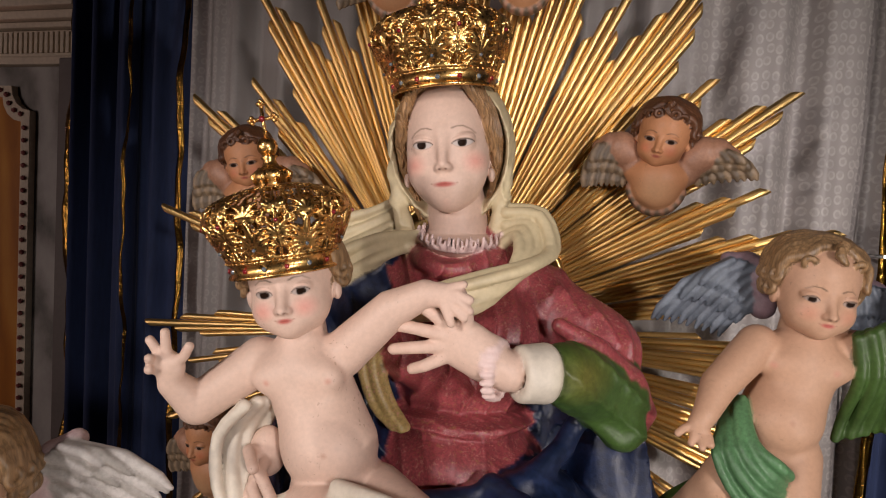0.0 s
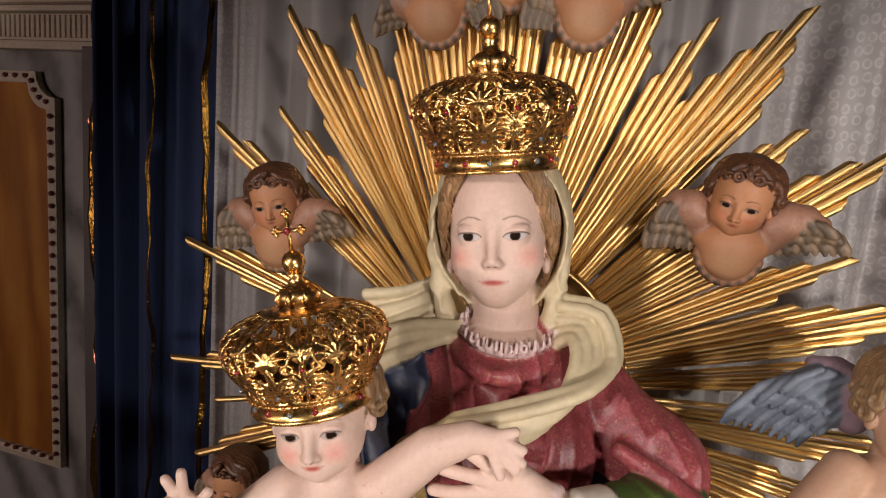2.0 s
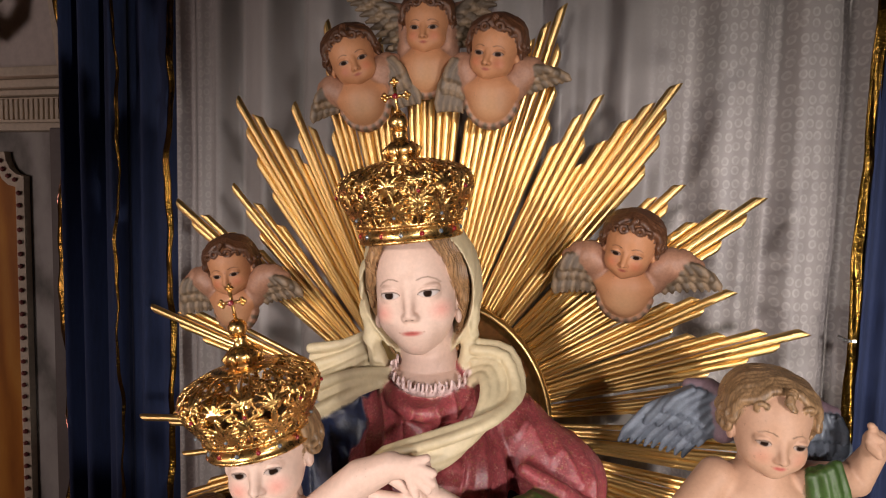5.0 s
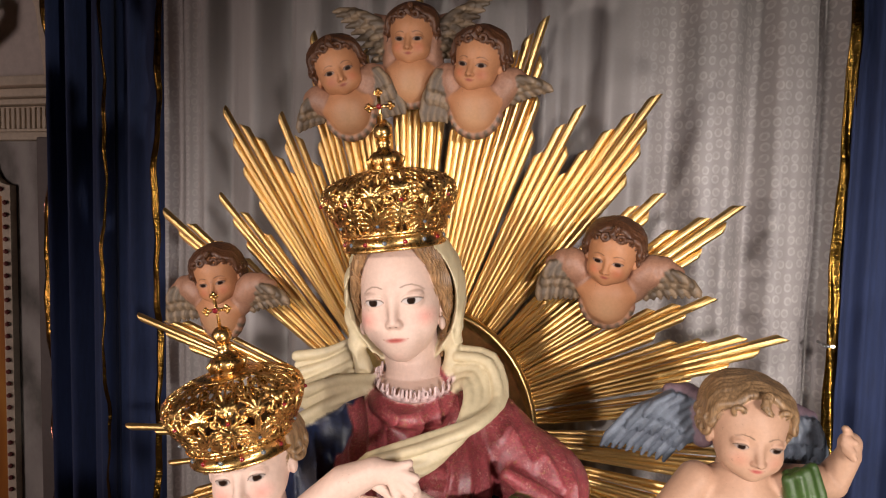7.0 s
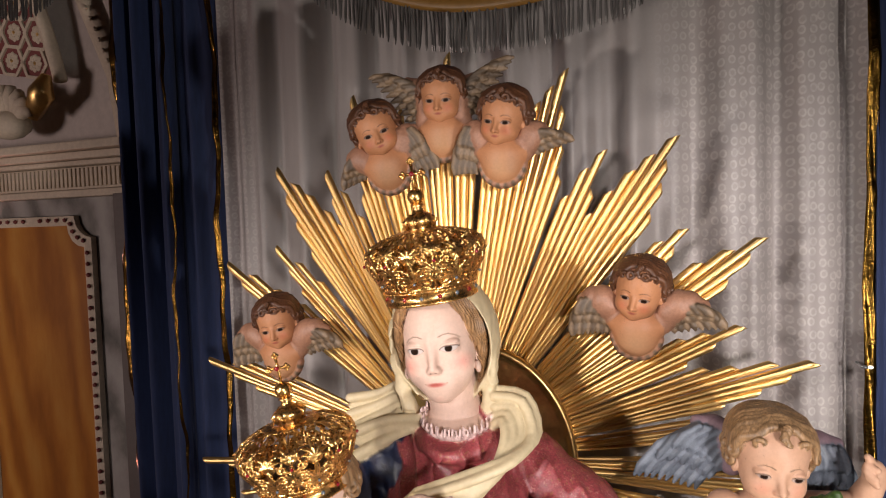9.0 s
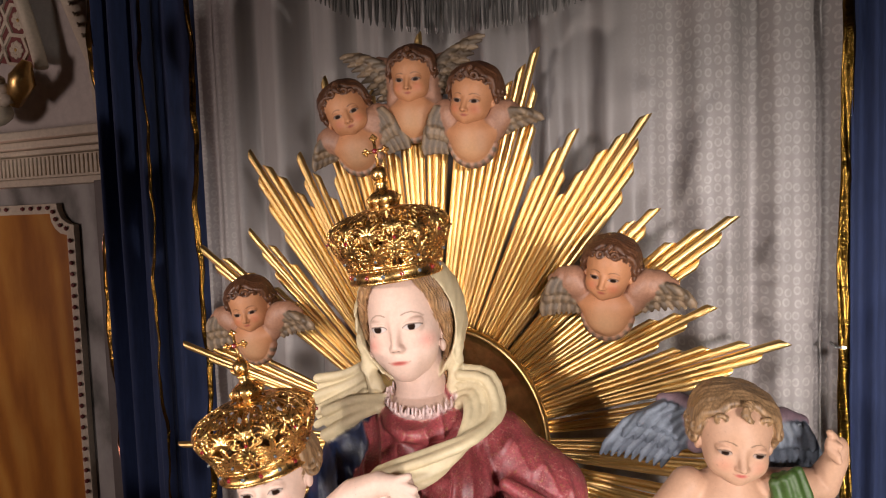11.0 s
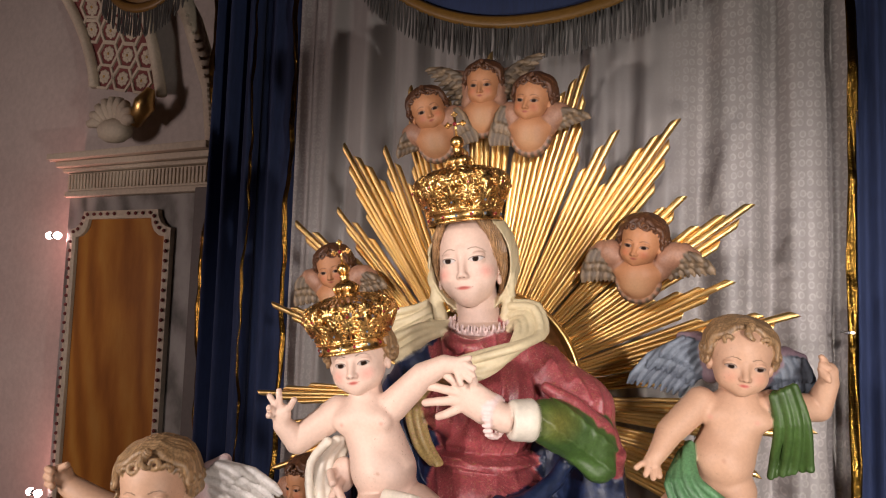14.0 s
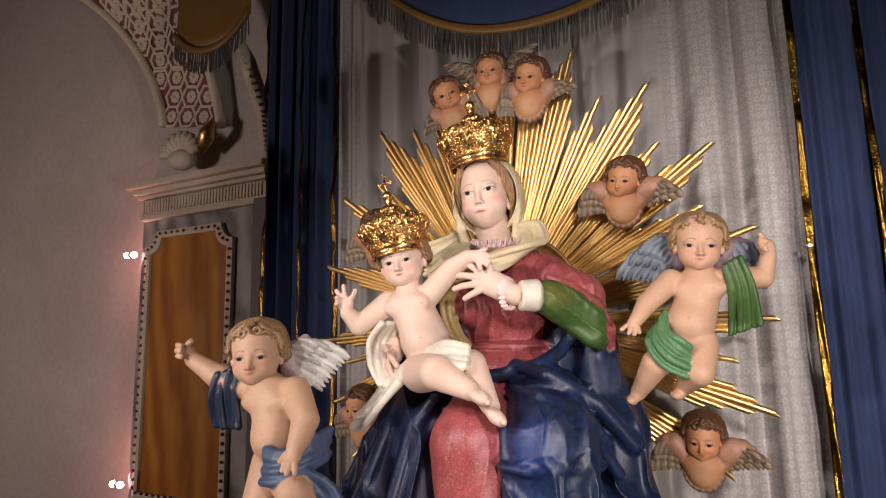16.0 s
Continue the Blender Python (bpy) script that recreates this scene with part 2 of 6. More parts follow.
# ---- carving: forms are blended in a grid of distances, then skinned ----
class Clay:
    def __init__(self, lo, hi, h):
        self.lo, self.h, self.slim = np.array(lo, np.float32), h, 1.0
        self.ax = [np.arange(a, b + h, h, dtype=np.float32) for a, b in zip(lo, hi)]
        self.d = np.full([len(a) for a in self.ax], 0.05, np.float32)
        self.near = self.d.copy()
        self.tag = np.zeros(self.d.shape, np.int16)

    def window(self, c, reach):
        sl, xs = [], []
        for i in range(3):
            a = int(np.searchsorted(self.ax[i], c[i] - reach[i]))
            b = int(np.searchsorted(self.ax[i], c[i] + reach[i]))
            sl.append(slice(a, b))
            shape = [1, 1, 1]
            shape[i] = -1
            xs.append(self.ax[i][a:b].reshape(shape))
        return tuple(sl), xs

    def add(self, f, c, reach, k, tag, fold=None):
        sl, (X, Y, Z) = self.window(c, [r + k + 0.012 for r in reach])
        if 0 in self.d[sl].shape:
            return
        n = f(X, Y, Z)
        if fold is not None:
            n = n + fold(X, Y, Z)
        n = np.broadcast_to(n, self.d[sl].shape)
        cur = self.d[sl]
        h = np.clip(0.5 + 0.5 * (cur - n) / k, 0, 1)
        self.d[sl] = cur * (1 - h) + n * h - k * h * (1 - h)
        won = n < self.near[sl]
        self.near[sl] = np.where(won, n, self.near[sl])
        self.tag[sl] = np.where(won, tag, self.tag[sl])

    def cut(self, f, c, reach, k):
        sl, (X, Y, Z) = self.window(c, [r + k + 0.012 for r in reach])
        if 0 in self.d[sl].shape:
            return
        n = -f(X, Y, Z)
        cur = self.d[sl]
        h = np.clip(0.5 - 0.5 * (cur - n) / k, 0, 1)
        self.d[sl] = cur * (1 - h) + n * h + k * h * (1 - h)

    @staticmethod
    def egg_of(c, r, turn=(0, 0, 0)):
        r = (r, r, r) if isinstance(r, (int, float)) else r
        R = np.array(Euler([radians(a) for a in turn]).to_matrix().transposed())

        def f(X, Y, Z):
            x, y, z = X - c[0], Y - c[1], Z - c[2]
            if any(turn):
                x, y, z = (R[i, 0] * x + R[i, 1] * y + R[i, 2] * z for i in range(3))
            k0 = np.sqrt((x / r[0]) ** 2 + (y / r[1]) ** 2 + (z / r[2]) ** 2) + 1e-6
            k1 = np.sqrt((x / r[0] ** 2) ** 2 + (y / r[1] ** 2) ** 2 + (z / r[2] ** 2) ** 2) + 1e-6
            return k0 * (k0 - 1) / k1
        return f, [max(r)] * 3 if any(turn) else r

    def egg(self, c, r, tag, k=0.02, turn=(0, 0, 0), fold=None):
        if tag == 0 and self.slim != 1.0:
            r = [v * self.slim for v in ((r, r, r) if isinstance(r, (int, float)) else r)]
        f, reach = self.egg_of(c, r, turn)
        self.add(f, c, reach, k, tag, fold)

    def hollow(self, c, r, k=0.01, turn=(0, 0, 0)):
        f, reach = self.egg_of(c, r, turn)
        self.cut(f, c, reach, k)

    def limb(self, a, b, ra, rb, tag, k=0.02, fold=None):
        a, b = np.array(a, float), np.array(b, float)
        if tag == 0:
            ra, rb = ra * self.slim, rb * self.slim
        ab = b - a
        L = float(ab @ ab) + 1e-9

        def f(X, Y, Z):
            x, y, z = X - a[0], Y - a[1], Z - a[2]
            t = np.clip((x * ab[0] + y * ab[1] + z * ab[2]) / L, 0, 1)
            return np.sqrt((x - t * ab[0]) ** 2 + (y - t * ab[1]) ** 2 + (z - t * ab[2]) ** 2) - (ra + (rb - ra) * t)
        r = max(ra, rb)
        self.add(f, (a + b) / 2, [abs(v) / 2 + r for v in ab], k, tag, fold)

    def chain(self, pts, radii, tag, k=0.01, fold=None):
        """A run of limbs as one form."""
        s = self.slim if tag == 0 else 1.0
        P, r = [np.array(q, float) for q in pts], [v * s for v in radii]

        def f(X, Y, Z):
            best = None
            for a, b, ra, rb in zip(P, P[1:], r, r[1:]):
                ab = b - a
                L = float(ab @ ab) + 1e-9
                x, y, z = X - a[0], Y - a[1], Z - a[2]
                t = np.clip((x * ab[0] + y * ab[1] + z * ab[2]) / L, 0, 1)
                d = np.sqrt((x - t * ab[0]) ** 2 + (y - t * ab[1]) ** 2 + (z - t * ab[2]) ** 2) - (ra + (rb - ra) * t)
                best = d if best is None else np.minimum(best, d)
            return best
        lo, hi = np.min(P, 0), np.max(P, 0)
        self.add(f, (lo + hi) / 2, (hi - lo) / 2 + max(r), k, tag, fold)

    def cloth(self, pts, across, n, r, tag, k=0.010, sag=0.0):
        """Drapery: n ridges side by side along the points; across: half of the width at every point, as a vector."""
        def fine(v):
            """Rounds a run of points."""
            v = [np.array(q, float) for q in v]
            out = []
            for i in range(len(v) - 1):
                a, b, c, d = v[max(0, i - 1)], v[i], v[i + 1], v[min(len(v) - 1, i + 2)]
                for s in (0, 1 / 3, 2 / 3):
                    out.append(0.5 * (2 * b + (c - a) * s + (2 * a - 5 * b + 4 * c - d) * s * s + (3 * b - a - 3 * c + d) * s ** 3))
            return out + [v[-1]]
        pts, across = fine(pts), fine(across)
        rng = random.Random(n * 31 + int(abs(pts[0][0]) * 1000))
        for j in range(n):
            u = 2 * j / max(1, n - 1) - 1 + (rng.uniform(-0.5, 0.5) / n if 0 < j < n - 1 else 0)
            wob = r * ((1.0 if j % 2 else -0.9) + rng.uniform(-0.4, 0.4)) if n > 1 else 0
            swing, ph = rng.uniform(0.1, 0.5) / n, rng.uniform(0, 6)
            m = len(pts) - 1
            p = [(x + (u + swing * math.sin(3 * i / m + ph)) * w[0], y + u * w[1] + wob * (0.6 + 0.5 * math.sin(2.2 * i / m + ph)) + sag * (1 - u * u), z + (u + swing * math.sin(3 * i / m + ph)) * w[2]) for i, ((x, y, z), w) in enumerate(zip(pts, across))]
            self.chain(p, [r * (1.05 + 0.15 * math.sin(ph + 3 * i / m)) for i in range(m + 1)], tag, k)

    def ring(self, c, R, r, normal, tag, k=0.004):
        n = np.array(normal, float)
        n /= np.linalg.norm(n)

        def f(X, Y, Z):
            x, y, z = X - c[0], Y - c[1], Z - c[2]
            h = x * n[0] + y * n[1] + z * n[2]
            q = np.sqrt(np.maximum(x * x + y * y + z * z - h * h, 0)) - R
            return np.sqrt(q * q + h * h) - r
        self.add(f, c, [R + r] * 3, k, tag)

    def skin(self, table):
        """The surface: places, quads, colours and kinds of finish."""
        d = self.d
        ins = d < 0
        n = np.array(d.shape) - 1
        cnt = np.zeros(n, np.int8)
        acc = np.zeros((*n, 3), np.float32)
        corner = lambda a, o: a[o[0]:o[0] + n[0], o[1]:o[1] + n[1], o[2]:o[2] + n[2]]
        for ax in range(3):
            u, v = [i for i in range(3) if i != ax]
            for i in (0, 1):
                for j in (0, 1):
                    o = [0, 0, 0]
                    o[u], o[v] = i, j
                    e = o.copy()
                    e[ax] = 1
                    a, b = corner(d, o), corner(d, e)
                    cross = (a < 0) != (b < 0)
                    idx = np.nonzero(cross)
                    t = a[idx] / (a[idx] - b[idx])
                    cnt[idx] += 1
                    acc[idx + (np.full(len(t), ax),)] += t
                    if i:
                        acc[idx + (np.full(len(t), u),)] += 1
                    if j:
                        acc[idx + (np.full(len(t), v),)] += 1
        idx = np.nonzero(cnt)
        ids = np.full(n, -1, np.int64)
        ids[idx] = np.arange(len(idx[0]))
        frac = acc[idx] / cnt[idx][:, None]
        co = self.lo + (np.stack(idx, 1) + frac) * self.h
        near = tuple(np.minimum(np.round(idx[i] + frac[:, i]).astype(int), d.shape[i] - 1) for i in range(3))
        tags = self.tag[near]
        colours = np.array([t[0] for t in table], np.float32)
        col = np.zeros((len(tags), 3), np.float32)
        for o in range(8):
            col += colours[self.tag[idx[0] + (o & 1), idx[1] + (o >> 1 & 1), idx[2] + (o >> 2)]] / 8
        quads = []
        for ax in range(3):
            u, v = (ax + 1) % 3, (ax + 2) % 3
            s0, s1 = [slice(None)] * 3, [slice(None)] * 3
            s0[ax], s1[ax] = slice(0, -1), slice(1, None)
            a, b = ins[tuple(s0)], ins[tuple(s1)]
            for flip, m in ((False, a & ~b), (True, ~a & b)):
                p = np.stack(np.nonzero(m), 1)
                ok = (p[:, u] > 0) & (p[:, v] > 0) & (p[:, u] < n[u]) & (p[:, v] < n[v])
                p = p[ok]
                q = []
                for i, j in ((1, 1), (0, 1), (0, 0), (1, 0)):
                    r = p.copy()
                    r[:, u] -= i
                    r[:, v] -= j
                    q.append(ids[r[:, 0], r[:, 1], r[:, 2]])
                q = np.stack(q, 1)
                quads.append(q[:, ::-1] if flip else q)
        quads = np.concatenate(quads)
        kind = np.array([table[t][1] for t in range(len(table))], np.int32)[tags[quads[:, 0]]]
        return co, quads, col, kind


def paint(skinned, strokes):
    """Brush strokes on the carved surface: centre, radii, colour, strength, softness."""
    co, quads, col, kind = skinned
    for c, r, colour, strength, soft in strokes:
        q = np.sqrt((((co - np.array(c)) / np.array(r)) ** 2).sum(1))
        w = np.clip((1 - q) / soft, 0, 1)[:, None] * strength
        col[:] = col * (1 - w) + np.array(colour, np.float32) * w
    return skinned


def moved(skinned, m):
    co, quads, col, kind = skinned
    M = np.array(m)
    return co @ M[:3, :3].T + M[:3, 3], quads, col, kind


def carved(name, pieces, m, label, category="statue", group=""):
    """One statue, one mesh, from its skinned pieces."""
    cos, qs, cs, ks, off = [], [], [], [], 0
    for co, q, c, k in pieces:
        cos.append(co), qs.append(q + off), cs.append(c), ks.append(k)
        off += len(co)
    co, q, c, k = (np.concatenate(x) for x in (cos, qs, cs, ks))
    data = bpy.data.meshes.new(name)
    data.vertices.add(len(co))
    data.vertices.foreach_set("co", co.astype(np.float32).ravel())
    data.loops.add(q.size)
    data.loops.foreach_set("vertex_index", q.astype(np.int32).ravel())
    data.polygons.add(len(q))
    data.polygons.foreach_set("loop_start", np.arange(0, q.size, 4, dtype=np.int32))
    for mt in KINDS:
        data.materials.append(mt)
    data.polygons.foreach_set("material_index", k.astype(np.int32))
    data.polygons.foreach_set("use_smooth", np.ones(len(q), bool))
    at = data.attributes.new("paint", "FLOAT_COLOR", "POINT")
    at.data.foreach_set("color", np.concatenate([c, np.ones((len(c), 1), np.float32)], 1).ravel())
    data.update()
    data.validate()
    ob = new(name, data)
    ob.matrix_world = m
    return tagged(ob, label, category, group)


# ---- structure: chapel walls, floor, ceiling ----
# darkened copy of the plaster for unseen walls and ceiling, weakens bounced light
LOW_BOUNCE_PLASTER = surface("low_bounce_plaster", (0.20, 0.17, 0.15), 0.85, coarse=1.6, fine=30, var=0.3, bump=0.2, dist=0.004)


def structure(ob, label, category):
    return tagged(ob, label, category, kind="structure")


structure(boxed("floor", (-6, -7, -0.12), (6, 4, 0), STONE, bevel=0), "dark worn stone chapel floor", "floor")
structure(boxed("ceiling", (-6, -7, 5.6), (6, 4, 5.75), LOW_BOUNCE_PLASTER, bevel=0), "unseen plastered chapel ceiling, darkened to cut bounced light", "ceiling")
structure(boxed("wall_back", (-6, -7.2, 0), (6, -7, 5.6), LOW_BOUNCE_PLASTER, bevel=0), "unseen plastered rear wall, darkened to cut bounced light", "wall")
structure(boxed("wall_east", (5.0, -7, 0), (5.2, 4, 5.6), LOW_BOUNCE_PLASTER, bevel=0), "unseen plastered side wall, darkened to cut bounced light", "wall")
structure(boxed("wall_altar", (-2.79, 0.42, 0), (6.0, 0.60, 5.6), PLASTER, bevel=0, m=A), "pale plastered wall behind the altar curtain", "wall")
structure(boxed("wall_left", (-7.5, 0.62, 0), (-2.60, 0.80, 5.6), PLASTER, bevel=0, m=A @ pose(0, 0, 0)), "pale grey plastered chapel wall with pink lamp glow", "wall")
structure(boxed("wall_west", (-6.0, -7, 0), (-5.8, 4, 5.6), LOW_BOUNCE_PLASTER, bevel=0), "unseen plastered side wall, darkened to cut bounced light", "wall")


# pilaster with marble facing, amber panel and moulded cornice
def pilaster():
    t = thing("pilaster", A, "grey marble pilaster with amber marble panel and beaded white frame", "pilaster", kind="structure")
    boxed("shaft", (-2.76, 0.33, 0.0), (-1.66, 0.47, 2.50), GREY_MARBLE, t, bevel=0.006)
    boxed("return", (-1.655, 0.20, 0.0), (-1.50, 0.47, 2.50), STONE, t, bevel=0.006)
    zt, zb, xl, xr, cut = 2.37, 0.80, -2.640, -1.955, 0.10
    outline = [(xl, zb), (xr, zb), (xr, zt - cut)]
    outline += [(xr - cut * math.sin(a), zt - cut + cut * (1 - math.cos(a))) for a in (0.4, 0.8, 1.2)] + [(xr - cut, zt)]
    outline += [(xl + cut, zt)] + [(xl + cut * math.sin(a), zt - cut + cut * (1 - math.cos(a))) for a in (1.2, 0.8, 0.4)] + [(xl, zt - cut)]
    bm = bmesh.new()
    f = bm.faces.new([bm.verts.new((x, 0.326, z)) for x, z in outline])
    r = bmesh.ops.extrude_face_region(bm, geom=[f])
    for v in r["geom"]:
        if isinstance(v, bmesh.types.BMVert):
            v.co.y = 0.318
    bmesh.ops.recalc_face_normals(bm, faces=bm.faces[:])
    part("panel", bm, AMBER_MARBLE, t, "amber veined marble panel", smooth=False)
    # frame round the panel and its row of beads
    loop = outline + [outline[0]]
    bm = bmesh.new()
    cx, cz = (xl + xr) / 2, (zt + zb) / 2
    rings = []
    for x, z in outline:
        ox, oz = (0.045 if x > cx else -0.045), (0.045 if z > cz else -0.045)
        rings.append([bm.verts.new((x + ox * s, y, z + oz * s)) for s, y in ((0.0, 0.324), (0.0, 0.300), (0.35, 0.292), (1.0, 0.300), (1.0, 0.328))])
    for i in range(len(rings)):
        a, b = rings[i], rings[(i + 1) % len(rings)]
        for k in range(4):
            bm.faces.new((a[k], a[k + 1], b[k + 1], b[k]))
    bmesh.ops.recalc_face_normals(bm, faces=bm.faces[:])
    part("panel_frame", bm, STUCCO, t, "cream beaded stucco frame", smooth=False)
    bead = bmesh.new()
    ball(bead, (0, 0, 0), (0.011, 0.010, 0.011), 1)
    stud = bpy.data.meshes.new("bead")
    bead.to_mesh(stud)
    stud.materials.append(MAROON)
    for (x0, z0), (x1, z1) in zip(loop, loop[1:]):
        count = max(1, int(math.hypot(x1 - x0, z1 - z0) / 0.05))
        for i in range(count):
            s = (i + 0.5) / count
            x, z = x0 + (x1 - x0) * s, z0 + (z1 - z0) * s
            o = new("bead", stud)
            o.parent = t
            o.location = (x + (0.028 if x > cx else -0.028), 0.290, z + (0.026 if z > zt - 0.11 else 0))
    # cornice: stacked mouldings with a fluted frieze
    for z0, z1, out in ((2.50, 2.535, 0.035), (2.535, 2.64, 0.02), (2.64, 2.665, 0.05), (2.665, 2.70, 0.08), (2.70, 2.74, 0.12)):
        boxed("moulding", (-2.74 - out * 0.6, 0.33 - out, z0), (-1.66 + out * 0.4, 0.47, z1 - 0.002), STUCCO, t, bevel=0.008)
    flute = bmesh.new()
    box(flute, (-0.009, -0.006, -0.042), (0.009, 0.006, 0.042), 0.004)
    fl = bpy.data.meshes.new("flute")
    flute.to_mesh(fl)
    fl.materials.append(STUCCO)
    for i in range(40):
        o = new("flute", fl)
        o.parent = t
        o.location = (-2.735 + i * 0.0265, 0.306, 2.588)
    return t


pilaster()


# arch band with hexagonal coffers that rises from the cornice
def arch_at(u, v):
    """u: across the band, 0 to 1; v: up along it, 0 to 1."""
    x0, x1 = -2.60 - 0.58 * v ** 1.4, -2.08 - 0.28 * v
    a = v * 1.0
    return Vector((x0 + (x1 - x0) * u, 0.34 - 0.55 * (1 - math.cos(a)), 3.04 + 0.10 * (1 - u) + 1.15 * math.sin(a)))


def coffered_arch():
    t = thing("coffered_arch", A, "cream stucco arch band with maroon hexagonal coffers", "arch", kind="structure")
    bm = bmesh.new()
    nu, nv = 6, 24
    rows = [[bm.verts.new(arch_at(i / nu, j / nv) + Vector((0, 0.02 * k, 0.0))) for i in range(nu + 1)] for k in (0, 1) for j in range(nv + 1)]
    for j in range(nv):
        for i in range(nu):
            bm.faces.new((rows[j][i], rows[j][i + 1], rows[j + 1][i + 1], rows[j + 1][i]))
    part("band_ground", bm, MAROON, t, "maroon painted ground")
    for u0, u1 in ((-0.06, 0.02), (0.98, 1.06)):
        bm = bmesh.new()
        tube(bm, [arch_at((u0 + u1) / 2, j / 24) + Vector((0, -0.015, 0)) for j in range(25)], 0.03, 8)
        part("edge_moulding", bm, STUCCO, t)
    rng = random.Random(4)
    hx = bmesh.new()
    pr = [[], [], [], []]
    for i in range(6):
        a = math.pi / 3 * i
        for lst, r, y in zip(pr, (1.0, 1.0, 0.80, 0.80), (0.02, -0.22, -0.22, 0.02)):
            lst.append(hx.verts.new((r * math.cos(a), y, r * math.sin(a))))
    for a, b in zip(pr, pr[1:]):
        for i in range(6):
            hx.faces.new((a[i], a[(i + 1) % 6], b[(i + 1) % 6], b[i]))
    bmesh.ops.recalc_face_normals(hx, faces=hx.faces[:])
    hexm = bpy.data.meshes.new("coffer_rim")
    hx.to_mesh(hexm)
    hexm.materials.append(STUCCO)
    fl = bmesh.new()
    for i in range(8):
        a = math.pi / 4 * i
        ball(fl, (0.34 * math.cos(a), -0.06, 0.34 * math.sin(a)), (0.19, 0.10, 0.19), 1)
    ball(fl, (0, -0.06, 0), (0.30, 0.10, 0.30), 1)
    flm = bpy.data.meshes.new("rosette")
    fl.to_mesh(flm)
    flm.materials.append(STUCCO)
    ct = bmesh.new()
    ball(ct, (0, -0.15, 0), (0.11, 0.09, 0.11), 1)
    ctm = bpy.data.meshes.new("rosette_centre")
    ct.to_mesh(ctm)
    ctm.materials.append(GOLD_LEAF)
    for j in range(8):
        for i in range(3):
            u, v = (i + 0.42 + 0.5 * (j % 2)) / 3.35, (j + 0.5) / 8
            p = arch_at(u, v)
            du, dv = arch_at(u + 0.02, v) - p, arch_at(u, min(1, v + 0.02)) - p
            ex, ez = du.normalized(), dv.normalized()
            ey = ez.cross(ex).normalized()
            ez = ex.cross(ey)
            s = 0.5 * du.length / 0.02 / 3.35 * 1.16
            m = Matrix((ex, ey, ez)).transposed().to_4x4()
            m.translation = p
            for nm, me in (("coffer_rim", hexm), ("rosette", flm), ("rosette_centre", ctm)):
                o = new(nm, me)
                o.parent = t
                o.matrix_local = m @ Matrix.Diagonal((s, s * 0.5, s * 0.92, 1))
    # a carved shell and leaf boss at the foot of the band
    bm = bmesh.new()
    for k in range(9):
        a = radians(-80 + 20 * k)
        tube(bm, [(-2.34 + 0.02 * math.sin(a), 0.28, 2.86), (-2.34 + 0.13 * math.sin(a), 0.25, 2.89 + 0.09 * math.cos(a)), (-2.34 + 0.18 * math.sin(a), 0.24, 2.86 + 0.17 * math.cos(a))], [0.02, 0.035, 0.02], 8)
    ball(bm, (-2.34, 0.27, 2.85), (0.12, 0.07, 0.07), 2)
    part("boss", bm, STUCCO, t, "carved stucco shell boss")
    bm = bmesh.new()
    tube(bm, [(-2.2, 0.28, 2.88), (-2.10, 0.25, 2.97), (-2.06, 0.25, 3.05)], [0.03, 0.055, 0.02], 8)
    part("gilded_leaf", bm, GOLD_LEAF, t, "gilded leaf ornament")
    # the dark rope-like jamb moulding beside the curtain
    bm = bmesh.new()
    tube(bm, [(-1.58, 0.24, 2.74), (-1.62, 0.24, 3.0), (-1.74, 0.20, 3.35), (-1.95, 0.12, 3.75), (-2.2, 0.0, 4.1)], 0.05, 10)
    part("jamb_moulding", bm, STUCCO, t)
    jb = bmesh.new()
    ball(jb, (0, 0, 0), 0.011, 1)
    jm = bpy.data.meshes.new("jamb_bead")
    jb.to_mesh(jm)
    jm.materials.append(STUCCO)
    way = [(-1.56, 0.185, 2.76), (-1.60, 0.185, 3.0), (-1.72, 0.145, 3.35), (-1.93, 0.065, 3.75)]
    for (a, b) in zip(way, way[1:]):
        for i in range(8):
            o = new("jamb_bead", jm)
            o.parent = t
            o.location = Vector(a).lerp(Vector(b), i / 8)
    return t


coffered_arch()


# small twin lamps on the wall edge, with a pink glow
def twin_lamp(x, y, z, warm):
    t = thing("wall_lamp", A @ pose(x, y, z), "small twin-bulb lamp glowing pink on the wall edge", "lamp", "pink wall lamps")
    bm = bmesh.new()
    lathe(bm, [(0.014, -0.012), (0.018, -0.006), (0.018, 0.006), (0.014, 0.012)], 12, pose(0, 0, 0, 0, 90, 0))
    tube(bm, [(0, 0, 0), (0, 0.05, 0)], 0.006, 8)
    part("holder", bm, METAL, t)
    glow, nt, b = nodes_of("bulb_glow")
    b.inputs["Emission Color"].default_value = (1.0, 0.62, 0.60, 1)
    b.inputs["Emission Strength"].default_value = 14
    for sx in (-1, 1):
        bm = bmesh.new()
        lathe(bm, [(0.008, 0.010), (0.019, 0.024), (0.022, 0.036), (0.016, 0.050), (0.0, 0.056)], 14, pose(0, 0, 0, 0, 90 * sx, 0))
        part("bulb", bm, glow, t, "glowing pink bulb")
    data = bpy.data.lights.new("bulb_light", "POINT")
    data.energy, data.shadow_soft_size, data.color = warm, 0.03, (1.0, 0.36, 0.32)
    o = new("bulb_light", data)
    o.matrix_world = A @ pose(x - 0.10, y + 0.02, z)
    return t


